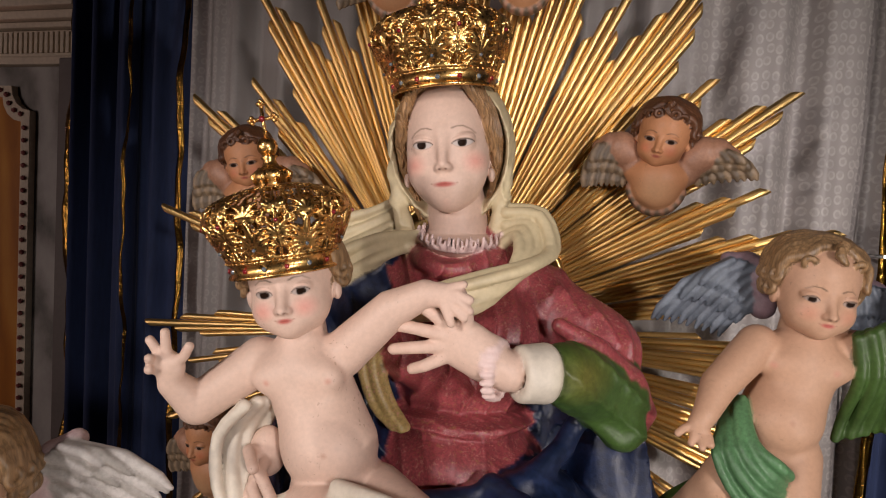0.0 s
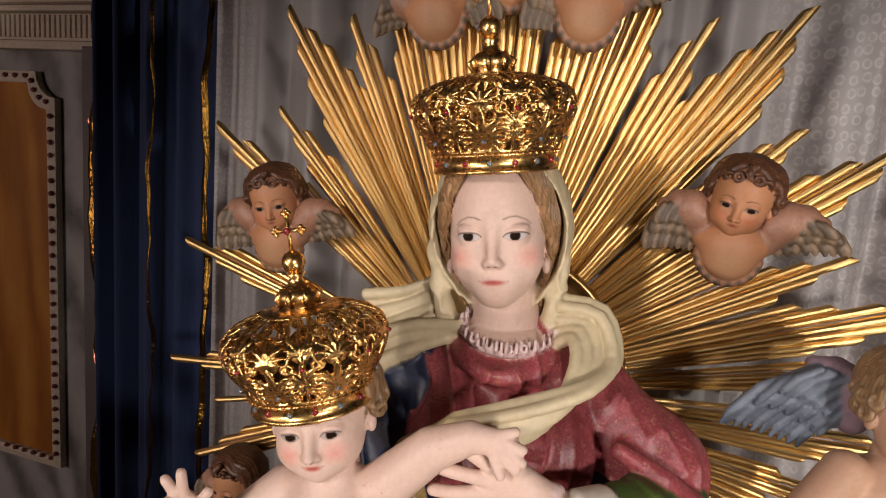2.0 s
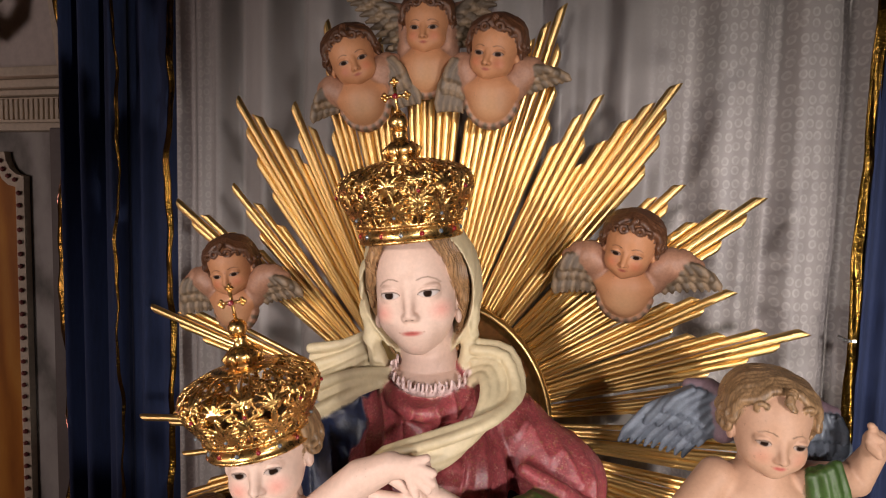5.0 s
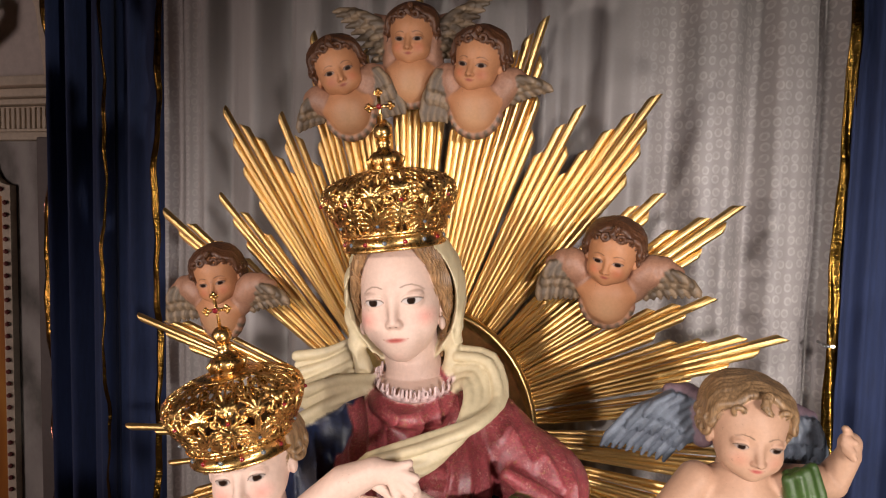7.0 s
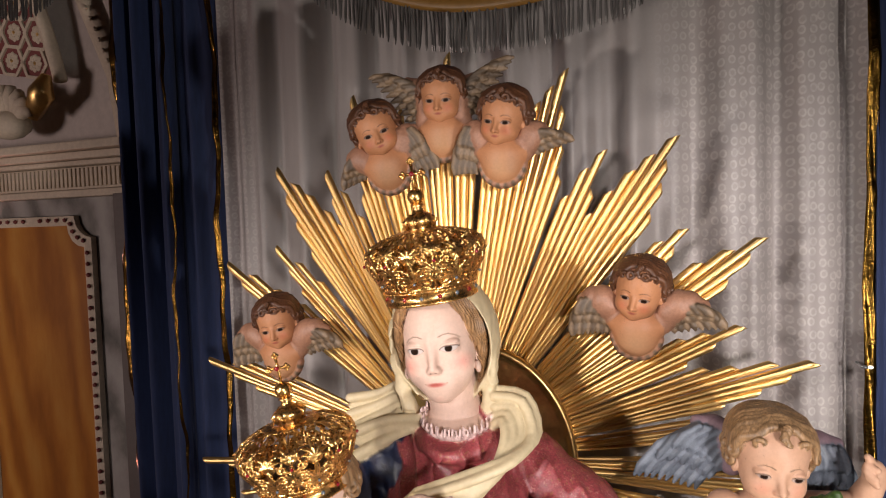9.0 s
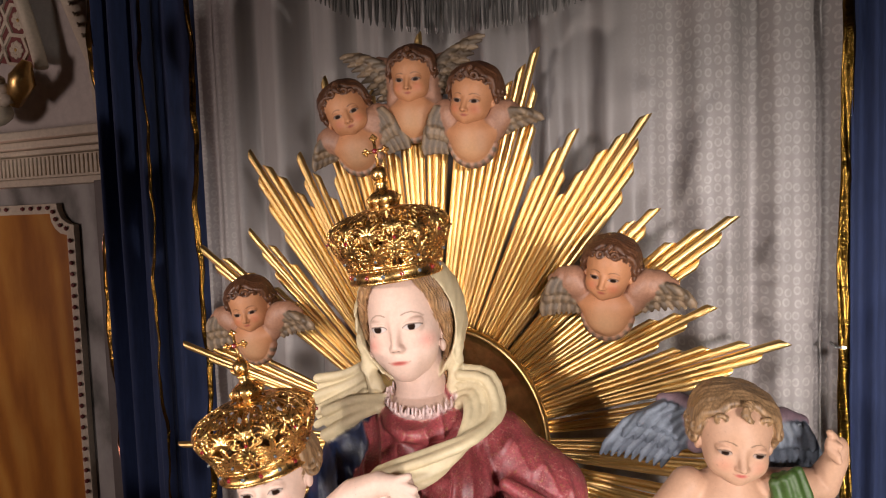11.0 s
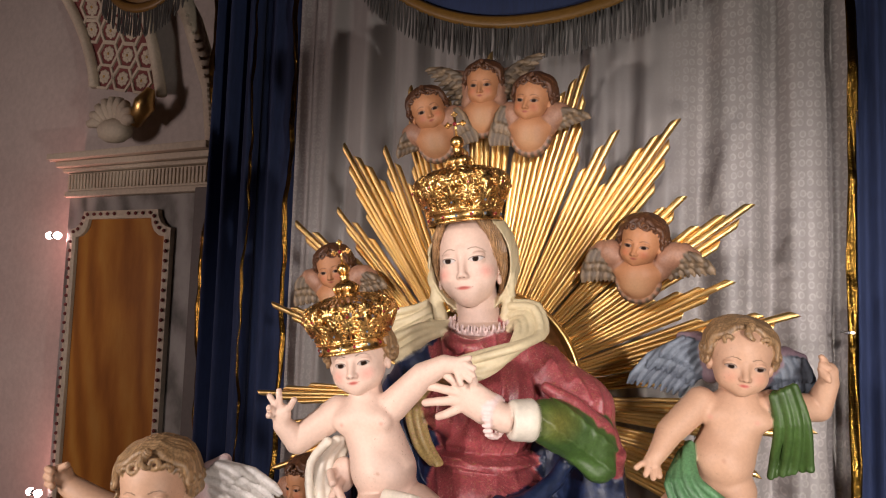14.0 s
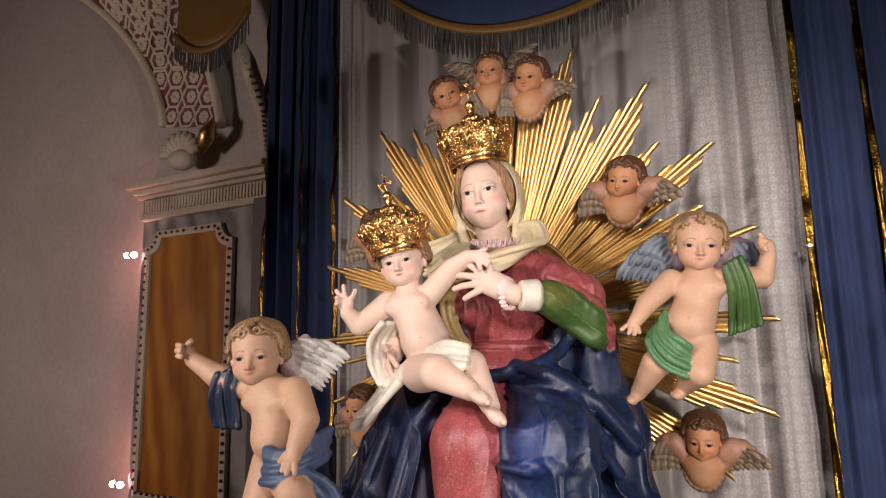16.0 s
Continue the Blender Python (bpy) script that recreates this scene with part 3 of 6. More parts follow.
# glowing bead added for a bright glint on the curtain's ribbon edge
def edge_glint(x, y, z):
    t = thing("curtain_glint", A @ pose(x, y, z), "small glowing bead standing for a bright glint at the curtain edge", "lamp")
    glow, nt, b = nodes_of("glint_glow")
    b.inputs["Emission Color"].default_value = (1.0, 0.86, 0.68, 1)
    b.inputs["Emission Strength"].default_value = 3
    bm = bmesh.new()
    lathe(bm, [(0.002, 0.0), (0.0035, 0.004), (0.004, 0.008), (0.0025, 0.011), (0.0, 0.012)], 12, pose(0, 0, 0, 0, 90, 0))
    part("bulb", bm, glow, t, "glowing glint bead")
    bm = bmesh.new()
    tube(bm, [(-0.008, 0, 0), (0.001, 0, 0)], 0.004, 10)
    tube(bm, [(-0.010, 0, 0), (-0.010, 0.05, 0.0)], 0.004, 8)
    part("clip", bm, METAL, t)


edge_glint(0.995, -0.05, 1.962)
twin_lamp(-2.83, 0.30, 2.28, 5.0)
twin_lamp(-2.83, 0.30, 0.83, 5.0)


def oval_frame(x, y, z, a, b):
    t = thing("picture_frame", A @ pose(x, y, z), "carved gilt oval picture frame hanging on the plaster wall", "picture frame")
    n = 56
    bm = bmesh.new()
    pr = [(1.0, 0.0), (0.99, -0.03), (0.955, -0.05), (0.92, -0.035), (0.90, -0.045), (0.87, -0.03), (0.86, 0.0)]
    rings = [[bm.verts.new((r * a * math.cos(2 * math.pi * i / n), d, r * b * math.sin(2 * math.pi * i / n))) for i in range(n)] for r, d in pr]
    for p, q in zip(rings, rings[1:]):
        for i in range(n):
            bm.faces.new((p[i], p[(i + 1) % n], q[(i + 1) % n], q[i]))
    bmesh.ops.recalc_face_normals(bm, faces=bm.faces[:])
    part("moulding", bm, GOLD_LEAF, t, "gilt carved moulding")
    bd = bmesh.new()
    ball(bd, (0, 0, 0), (0.02, 0.016, 0.02), 1)
    me = bpy.data.meshes.new("bead")
    bd.to_mesh(me)
    me.materials.append(GOLD_LEAF)
    for i in range(72):
        w = 2 * math.pi * i / 72
        o = new("bead", me)
        o.parent = t
        o.location = (0.935 * a * math.cos(w), -0.045, 0.935 * b * math.sin(w))
    bm = bmesh.new()
    c = bm.verts.new((0, -0.004, 0))
    rim = [bm.verts.new((0.865 * a * math.cos(2 * math.pi * i / n), -0.004, 0.865 * b * math.sin(2 * math.pi * i / n))) for i in range(n)]
    for i in range(n):
        bm.faces.new((c, rim[i], rim[(i + 1) % n]))
    part("canvas", bm, STONE, t, "dark canvas", smooth=False)


oval_frame(-5.80, 0.605, 2.40, 0.56, 0.95)

DARK_WOOD = surface("dark_wood", (0.035, 0.018, 0.010), 0.35, coarse=4, fine=50, var=0.5, bump=0.2, stretch=(0.3, 1, 1))
cabinet = thing("wooden_cabinet", A @ pose(-4.0, 0.30, 0), "dark polished low wooden cabinet with moulded top", "cabinet")
boxed("body", (-0.75, -0.20, 0.0), (0.70, 0.22, 0.43), DARK_WOOD, cabinet, bevel=0.006)
boxed("top", (-0.80, -0.24, 0.432), (0.75, 0.24, 0.475), DARK_WOOD, cabinet, bevel=0.014)
for px in (-0.50, 0.0, 0.46):
    boxed("door", (px - 0.21, -0.222, 0.05), (px + 0.21, -0.202, 0.40), DARK_WOOD, cabinet, bevel=0.005)


# ---- curtains ----
def drape(name, xs, z0, z1, y, pleats, depth, material, parent, label="", seed=1, drift=0.0, nz=26):
    """Hanging cloth between two x with uneven pleats."""
    rng = random.Random(seed)
    ph = [rng.uniform(0, 6.28) for _ in range(6)]
    nx = int(pleats * 14)
    bm = bmesh.new()
    uv = bm.loops.layers.uv.new("UVMap")
    grid = []
    for j in range(nz + 1):
        v = j / nz
        row = []
        for i in range(nx + 1):
            u = i / nx
            w = u + 0.012 * math.sin(9 * u + ph[0] + 1.5 * v) + 0.006 * math.sin(23 * u + ph[1] + 2 * v)
            a = 2 * math.pi * pleats * w
            f = math.sin(a + 0.7 * math.sin(a * 0.37 + ph[2])) * (0.65 + 0.35 * math.sin(3.1 * w * pleats * 0.6 + ph[3]))
            f += 0.3 * math.sin(2.1 * a + ph[4] + 1.2 * v)
            row.append((bm.verts.new((xs[0] + (xs[1] - xs[0]) * u + drift * v, y + depth * f * (0.8 + 0.2 * math.sin(4 * v + ph[5])), z0 + (z1 - z0) * v)), u, v))
        grid.append(row)
    for j in range(nz):
        for i in range(nx):
            q = (grid[j][i], grid[j][i + 1], grid[j + 1][i + 1], grid[j + 1][i])
            f = bm.faces.new([p[0] for p in q])
            for lp, p in zip(f.loops, q):
                lp[uv].uv = (p[1] * abs(xs[1] - xs[0]), p[2] * abs(z1 - z0))
    ob = finish(name, bm, material, parent, label)
    md = ob.modifiers.new("thick", "SOLIDIFY")
    md.thickness = 0.004
    return ob


def ribbon(name, x0, x1, z0, z1, y, parent, seed):
    """A slightly crumpled gold ribbon along a curtain's edge."""
    rng = random.Random(seed)
    ph = [rng.uniform(0, 6.28) for _ in range(4)]
    bm = bmesh.new()
    rows = []
    for j in range(121):
        z = z0 + (z1 - z0) * j / 120
        dx = 0.003 * math.sin(5 * z + ph[0])
        dy = 0.010 * math.sin(6 * z + ph[1]) + 0.006 * math.sin(17 * z + ph[2]) + 0.003 * math.sin(41 * z + ph[0])
        rows.append([bm.verts.new((x0 + (x1 - x0) * i / 4 + dx, y + dy + 0.0025 * math.sin(i * 1.3 + 14 * z + ph[3]), z)) for i in range(5)])
    for a, b in zip(rows, rows[1:]):
        for i in range(4):
            bm.faces.new((a[i], a[i + 1], b[i + 1], b[i]))
    ob = finish(name, bm, GOLD_TRIM, parent, "crumpled shiny gold ribbon edge")
    ob.modifiers.new("thick", "SOLIDIFY").thickness = 0.003
    return ob


backdrop = thing("silver_curtain", A, "silver-white damask curtain hanging in vertical pleats", "curtain")
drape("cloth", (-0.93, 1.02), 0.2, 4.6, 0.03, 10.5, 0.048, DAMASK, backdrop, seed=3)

blue_l = thing("blue_curtain", A, "navy velvet curtain in deep folds with gold ribbon edges", "curtain", "navy side curtains")
drape("cloth", (-1.325, -1.095), 0.2, 4.6, -0.01, 2.0, 0.055, VELVET, blue_l, seed=5)
drape("cloth", (-1.135, -0.925), 0.2, 4.6, 0.012, 1.5, 0.05, VELVET, blue_l, seed=8)
ribbon("ribbon", -1.355, -1.325, 0.2, 4.6, -0.03, blue_l, 1)
ribbon("ribbon", -1.103, -1.093, 0.2, 4.6, -0.05, blue_l, 2)
ribbon("ribbon", -0.922, -0.900, 0.2, 4.6, -0.03, blue_l, 3)
blue_r = thing("blue_curtain", A, "navy velvet curtain in deep folds with gold ribbon edges", "curtain", "navy side curtains")
drape("cloth", (1.02, 1.19), 0.2, 4.6, -0.02, 2.0, 0.03, VELVET, blue_r, seed=11)
drape("cloth", (1.21, 2.1), 0.2, 4.6, -0.02, 8, 0.035, VELVET, blue_r, seed=12)
ribbon("ribbon", 0.995, 1.020, 0.2, 4.6, -0.03, blue_r, 4)
ribbon("ribbon", 1.188, 1.208, 0.2, 4.6, -0.05, blue_r, 5)


OLD_GOLD = surface("old_gold_satin", (0.20, 0.10, 0.02), 0.45, coarse=5, fine=70, var=0.4, bump=0.3)


# ---- valance: navy swags with gold braid and silver fringe ----
def swag(x0, x1, zend, zmid, y, top, label, cloth, hue):
    t = thing("swag_valance", A, label, "valance", "valance swags")
    n = 60
    low = lambda u: zend + (zmid - zend) * (1 - abs(2 * u - 1) ** 2.2)
    bm = bmesh.new()
    rows = []
    for i in range(n + 1):
        u = i / n
        z = low(u)
        rows.append([bm.verts.new((x0 + (x1 - x0) * u, y + 0.03 * math.sin(k * 1.2 + 3 * u) * (k / 12), z + (top - z) * k / 12)) for k in range(13)])
    for a, b in zip(rows, rows[1:]):
        for k in range(12):
            bm.faces.new((a[k], b[k], b[k + 1], a[k + 1]))
    part("swag_cloth", bm, cloth, t, hue).modifiers.new("thick", "SOLIDIFY").thickness = 0.006
    bm = bmesh.new()
    rows = []
    for i in range(n + 1):
        u = i / n
        rows.append([bm.verts.new((x0 + (x1 - x0) * u, y - 0.012 + dy, low(u) + dz)) for dz, dy in ((-0.012, 0), (0.0, -0.008), (0.022, -0.008), (0.034, 0))])
    for a, b in zip(rows, rows[1:]):
        for k in range(3):
            bm.faces.new((a[k], b[k], b[k + 1], a[k + 1]))
    part("braid", bm, OLD_GOLD, t, "dull gold braid").modifiers.new("thick", "SOLIDIFY").thickness = 0.004
    cord = bmesh.new()
    tube(cord, [(0, 0, 0), (0.001, 0.001, -0.05), (0, 0, -0.10), (0, 0, -0.115)], [0.0032, 0.0036, 0.0045, 0.002], 6)
    cm = bpy.data.meshes.new("fringe_cord")
    cord.to_mesh(cm)
    cm.materials.append(SILVER_FRINGE)
    count = int((x1 - x0) / 0.0115)
    rng = random.Random(9)
    for i in range(count):
        u = (i + 0.5) / count
        o = new("fringe_cord", cm)
        o.parent = t
        o.matrix_local = pose(x0 + (x1 - x0) * u, y - 0.01 + rng.uniform(-0.004, 0.004), low(u) - 0.008, rng.uniform(-4, 4), rng.uniform(-4, 4), 0)
    return t


swag(-0.74, 1.02, 3.45, 2.925, -0.10, 4.4, "navy velvet swag with gold braid and silver bullion fringe", VELVET, "navy velvet swag")
swag(-1.96, -1.40, 3.40, 3.25, -0.12, 4.4, "narrow old-gold satin side swag with braid and silver fringe", OLD_GOLD, "old-gold satin swag")
tagged(finish("altar_table", box(bmesh.new(), (-0.95, -1.05, 0.0), (1.0, 0.02, 0.93), 0.02), STONE, smooth=False, m=G), "dark stone altar block under the carved group", "altar")


# ---- sunburst of gilded rays ----
def sunburst():
    t = thing("sunburst", G, "gilded wooden sunburst of stepped grooved rays behind the statue", "sunburst")
    cx, cz = -0.02, 1.735
    rng = random.Random(6)
    rod = bmesh.new()
    # one ray of unit length: a tapered half-round bar with a slanting tip
    prof = [(-0.98, 0.35), (-0.96, -0.05), (-0.80, -0.52), (-0.46, -0.86), (0.0, -1.0), (0.46, -0.86), (0.80, -0.52), (0.96, -0.05), (0.98, 0.35)]
    rings = []
    for z, s in ((0.0, 0.42), (0.5, 0.70), (0.962, 1.0)):
        rings.append([rod.verts.new((x * s, y * s, z + (0.010 * x if z > 0.9 else 0))) for x, y in prof])
    rings.append([rod.verts.new((x * 0.90, y * 0.88, 0.972 + 0.013 * x)) for x, y in prof])
    for a, b in zip(rings, rings[1:]):
        for i in range(len(prof)):
            j = (i + 1) % len(prof)
            rod.faces.new((a[i], a[j], b[j], b[i]))
    rod.faces.new(rings[0][::-1])
    rod.faces.new(rings[-1])
    rm = bpy.data.meshes.new("ray")
    rod.to_mesh(rm)
    rm.materials.append(RAY_GOLD)
    rm.polygons.foreach_set("use_smooth", [False] * len(rm.polygons))
    # bundles: tip of the longest ray, rays on the left and right of it, step of the lengths on either side
    bundles = [
        (-0.773, 1.687, 3, 4, 0.055, 0.07), (-0.738, 1.979, 3, 4, 0.060, 0.045), (-0.665, 2.251, 1, 5, 0.05, 0.055),
        (-0.513, 2.294, 3, 4, 0.05, 0.055), (-0.503, 2.505, 4, 6, 0.055, 0.038), (-0.356, 2.492, 2, 4, 0.055, 0.05),
        (-0.278, 2.682, 4, 4, 0.06, 0.05), (-0.150, 2.64, 3, 3, 0.06, 0.06), (-0.018, 2.769, 4, 4, 0.06, 0.06),
        (0.125, 2.60, 3, 3, 0.05, 0.05), (0.268, 2.708, 3, 4, 0.035, 0.06), (0.355, 2.513, 5, 3, 0.045, 0.07), (0.517, 2.537, 5, 4, 0.045, 0.042),
        (0.535, 2.324, 3, 3, 0.045, 0.04), (0.702, 2.300, 5, 4, 0.055, 0.045), (0.657, 2.096, 4, 4, 0.05, 0.06), (0.808, 2.017, 5, 4, 0.055, 0.05),
        (0.70, 1.88, 3, 3, 0.06, 0.05), (0.846, 1.727, 4, 4, 0.07, 0.05), (0.723, 1.601, 3, 3, 0.05, 0.05), (0.821, 1.442, 5, 4, 0.05, 0.05),
        (0.687, 1.254, 4, 4, 0.05, 0.05), (0.50, 1.08, 4, 4, 0.05, 0.05), (-0.650, 1.60, 2, 2, 0.05, 0.05), (-0.70, 1.45, 3, 3, 0.05, 0.05), (-0.62, 1.25, 4, 4, 0.05, 0.05),
    ]
    rods = []
    for tx, tz, nl, nr, sl, sr in bundles:
        a0 = math.atan2(tx - cx, tz - cz)
        L0 = math.hypot(tx - cx, tz - cz)
        nl, nr, sl, sr = round(nl * 0.74), round(nr * 0.74), sl * 1.35, sr * 1.35
        for k in range(-nl, nr + 1):
            L = L0 - (sl * -k if k < 0 else sr * k) + (rng.uniform(-0.012, 0.012) if k else 0)
            rods.append((L, a0 + k * 0.0238 + rng.uniform(-0.0010, 0.0010), k))
    # where two bundles meet, the longer ray stays and a slit is left beside it
    rods.sort(reverse=True)
    kept = []
    for L, a, k in rods:
        if all(abs(a - q[1]) > 0.0205 for q in kept):
            kept.append((L, a, k))
    for L, a, k in kept:
        o = new("ray", rm)
        o.parent = t
        start = 0.10
        y = -0.006 - 0.012 * (2 - abs(k) * 0.5) + (0.005 if k % 2 else 0) + rng.uniform(-0.002, 0.002)
        w = 0.0104 * min(1.0, L / 0.85) * rng.uniform(0.94, 1.04)
        m = pose(cx, y, cz) @ pose(0, 0, 0, 0, math.degrees(a), 0) @ pose(0, 0, start)
        o.matrix_local = m @ Matrix.Diagonal((w if k <= 0 else -w, w, L - start, 1))
    # curved gilded glory behind the shoulders
    bm = bmesh.new()
    pr = [(0.0, -0.040), (0.90, -0.046), (0.95, -0.050), (0.965, -0.066), (1.0, -0.066), (1.015, -0.05), (1.0, -0.03)]
    n = 64
    rings = [[bm.verts.new((0.03 + r * 0.245 * math.cos(2 * math.pi * i / n), y, 1.75 + r * 0.29 * math.sin(2 * math.pi * i / n))) for i in range(n)] for r, y in pr]
    for a, b in zip(rings, rings[1:]):
        for i in range(n):
            bm.faces.new((a[i], a[(i + 1) % n], b[(i + 1) % n], b[i]))
    bmesh.ops.remove_doubles(bm, verts=bm.verts[:], dist=1e-5)
    bmesh.ops.recalc_face_normals(bm, faces=bm.faces[:])
    part("halo_disc", bm, GOLD_LEAF, t, "plain gilded disc with raised rim")
    return t


sunburst()


# ---- statues ----
PALE, PINK, TAN = (0.64, 0.455, 0.365), (0.51, 0.305, 0.20), (0.46, 0.208, 0.098)
BROWN, BLOND, DARK_HAIR = (0.40, 0.225, 0.10), (0.34, 0.205, 0.10), (0.125, 0.050, 0.022)
RED, NAVY, CREAM, GREEN, WHITE = (0.36, 0.068, 0.078), (0.010, 0.021, 0.066), (0.60, 0.50, 0.31), (0.052, 0.105, 0.022), (0.66, 0.59, 0.49)
LIP = (0.46, 0.10, 0.085)
INK = (0.018, 0.010, 0.008)


def waves(ax, ay, az, step, amp, warp=0.0, wl=0.05):
    """Carved grooves across the given direction, slightly wavy."""
    def f(X, Y, Z):
        p = ax * X + ay * Y + az * Z
        if warp:
            p = p + warp * np.sin((Z + 0.6 * X) * 6.283 / wl) + 0.5 * warp * np.sin((Y - X) * 6.283 / (wl * 0.7))
        return amp * np.sin(p * 6.283 / step)
    return f


def pleats(ax, ay, az, step, amp, warp=0.0, wl=0.2):
    """Sharp-crested folds of drapery."""
    def f(X, Y, Z):
        p = ax * X + ay * Y + az * Z
        p = p + warp * np.sin((0.8 * Z + 0.5 * X - 0.3 * Y) * 6.283 / wl) + 0.4 * warp * np.sin((1.1 * X - 0.7 * Z + Y) * 6.283 / (wl * 0.43) + 1.0)
        a = 1 - np.abs(np.sin(p * 3.1416 / step))
        b = 1 - np.abs(np.sin(p * 3.1416 / (step * 1.71) + 0.8))
        return -amp * (a * a + 0.6 * b * b - 0.45)
    return f


def head(grown, skin, hair, h, style, blush=0.5, seed=1, gaze=0.0, lips=LIP, wide=1.0):
    """A carved head: x to the side, face towards -y, eyes at height 0. grown: adult proportions, otherwise a small child's."""
    table = [(skin, 0), (hair, 1)]
    c = Clay((-0.115, -0.125, -0.16), (0.115, 0.125, 0.15), h)
    rng = random.Random(seed)
    if grown:
        ex, ey, er = 0.0325, -0.0600, 0.0168
        c.egg((0, 0.012, 0.030), (0.072, 0.090, 0.090), 0)
        c.egg((0, -0.018, -0.022), (0.066, 0.060, 0.076), 0, 0.025)
        c.egg((0, -0.032, -0.060), (0.050, 0.043, 0.042), 0, 0.022)
        c.egg((0, -0.052, -0.088), (0.021, 0.020, 0.017), 0, 0.024)
        for s in (-1, 1):
            c.egg((s * 0.036, -0.043, -0.038), (0.026, 0.022, 0.028), 0, 0.02)
            c.hollow((s * ex, -0.100, 0.001), (0.021, 0.018, 0.014), 0.017)
            c.egg((s * ex, ey, -0.001), (er * 1.05, er, er), 0, 0.004)
            c.egg((s * ex, ey - 0.0022, 0.0085), (er * 1.10, er * 0.98, er * 0.56), 0, 0.002)
        c.chain([(0, -0.074, 0.022), (0, -0.0788, 0.000), (0, -0.0908, -0.0330)], [0.0066, 0.0060, 0.0076], 0, 0.012)
        for s in (-1, 1):
            c.egg((s * 0.0080, -0.0850, -0.0375), (0.0050, 0.0085, 0.0052), 0, 0.005)
            c.hollow((s * 0.0050, -0.0912, -0.0440), (0.0028, 0.0032, 0.0024), 0.002)
        c.egg((0, -0.0665, -0.064), (0.028, 0.014, 0.020), 0, 0.022)
        for s in (-1, 1):
            c.limb((s * 0.0165, -0.0765, -0.0610), (s * 0.0035, -0.0826, -0.0602), 0.0013, 0.0027, 0, 0.004)
            c.egg((s * 0.068, 0.000, -0.034), (0.007, 0.011, 0.017), 0, 0.004)
        c.limb((-0.0095, -0.0798, -0.0680), (0.0095, -0.0798, -0.0680), 0.0032, 0.0032, 0, 0.004)
        c.limb((0, 0.026, -0.03), (0.008, 0.012, -0.15), 0.047, 0.050, 0, 0.010)
        lipz, lipw = -0.0640, 0.0215
        brow = [(0.016, 0.0225), (0.024, 0.0255), (0.034, 0.0258), (0.045, 0.0205), (0.053, 0.0125)]
        cheek = (0.050, -0.031, 0.026)
        eye_w, eye_u, eye_l, iris = 0.0165, 0.0052, 0.0068, 0.0080
    else:
        ex, ey, er = 0.0245 * wide, -0.0425, 0.0130
        c.egg((0, 0.012, 0.024), (0.062, 0.070, 0.064), 0)
        c.egg((0, -0.010, -0.018), (0.051, 0.049, 0.043), 0, 0.022)
        c.egg((0, -0.043, -0.050), (0.014, 0.015, 0.013), 0, 0.016)
        for s in (-1, 1):
            c.egg((s * 0.026, -0.032, -0.025), (0.022, 0.023, 0.021), 0, 0.015)
            c.hollow((s * ex, -0.070, 0.003), (0.017, 0.016, 0.0120), 0.010)
            c.egg((s * ex, ey, 0), er, 0, 0.004)
            c.egg((s * ex, ey - 0.0015, 0.005), (er * 1.08, er * 0.98, er * 0.62), 0, 0.003)
        c.egg((0, -0.018, -0.030), (0.043, 0.038, 0.034), 0, 0.018)
        c.limb((0, -0.055, 0.006), (0, -0.0695, -0.0205), 0.0048, 0.0072, 0, 0.008)
        for s in (-1, 1):
            c.egg((s * 0.0072, -0.0635, -0.0225), (0.0050, 0.0062, 0.0045), 0, 0.003)
            c.hollow((s * 0.0040, -0.0680, -0.0270), (0.0025, 0.003, 0.0022), 0.0015)
        c.egg((0, -0.047, -0.036), (0.021, 0.011, 0.014), 0, 0.014)
        for s in (-1, 1):
            c.limb((s * 0.0120, -0.0550, -0.0355), (s * 0.002, -0.0610, -0.0335), 0.0013, 0.0025, 0, 0.004)
            c.egg((s * 0.060, 0.000, -0.012), (0.007, 0.010, 0.014), 0, 0.004)
        c.limb((-0.006, -0.0585, -0.0392), (0.006, -0.0585, -0.0392), 0.0028, 0.0028, 0, 0.004)
        c.limb((0, 0.014, -0.02), (0, 0.014, -0.09), 0.032, 0.034, 0, 0.012)
        lipz, lipw = -0.0362, 0.0128
        brow = [(0.012, 0.0165), (0.019, 0.0195), (0.029, 0.0190), (0.039, 0.0125)]
        cheek = (0.029, -0.021, 0.021)
        eye_w, eye_u, eye_l, iris = 0.0114, 0.0054, 0.0048, 0.0072
    if skin is TAN:
        eye_w, eye_u, eye_l, iris = 0.0128, 0.0060, 0.0048, 0.0082
    # hair
    if style == "parted":
        strand = waves(0.75, 0.60, 0.28, 0.0060, 0.0017, 0.0025, 0.05)
        for s in (-1, 1):
            c.egg((s * 0.016, 0.036, 0.036), (0.072, 0.088, 0.093), 1, 0.003, fold=strand)
            for j in range(5):
                g = 0.0065 * j
                c.chain([(s * (0.010 + 0.2 * g), -0.050 + g, 0.108 + 0.3 * g), (s * (0.044 + 0.3 * g), -0.055 + g, 0.090 + 0.4 * g), (s * (0.066 + 0.35 * g), -0.045 + g, 0.054), (s * (0.076 + 0.3 * g), -0.026 + g, 0.008), (s * (0.077 + 0.2 * g), -0.008 + g, -0.030), (s * (0.069 + 0.1 * g), 0.004 + g, -0.070), (s * 0.058, 0.008 + g, -0.115)],
                        [0.0065, 0.0080, 0.0085, 0.0085, 0.0075, 0.006, 0.005], 1, 0.0025, strand)
            c.egg((s * 0.070, -0.024, -0.052), (0.006, 0.009, 0.012), 0, 0.002)
    else:
        strand = waves(0.5, 0.4, 0.75, 0.0075, 0.0009, 0.004, 0.03)
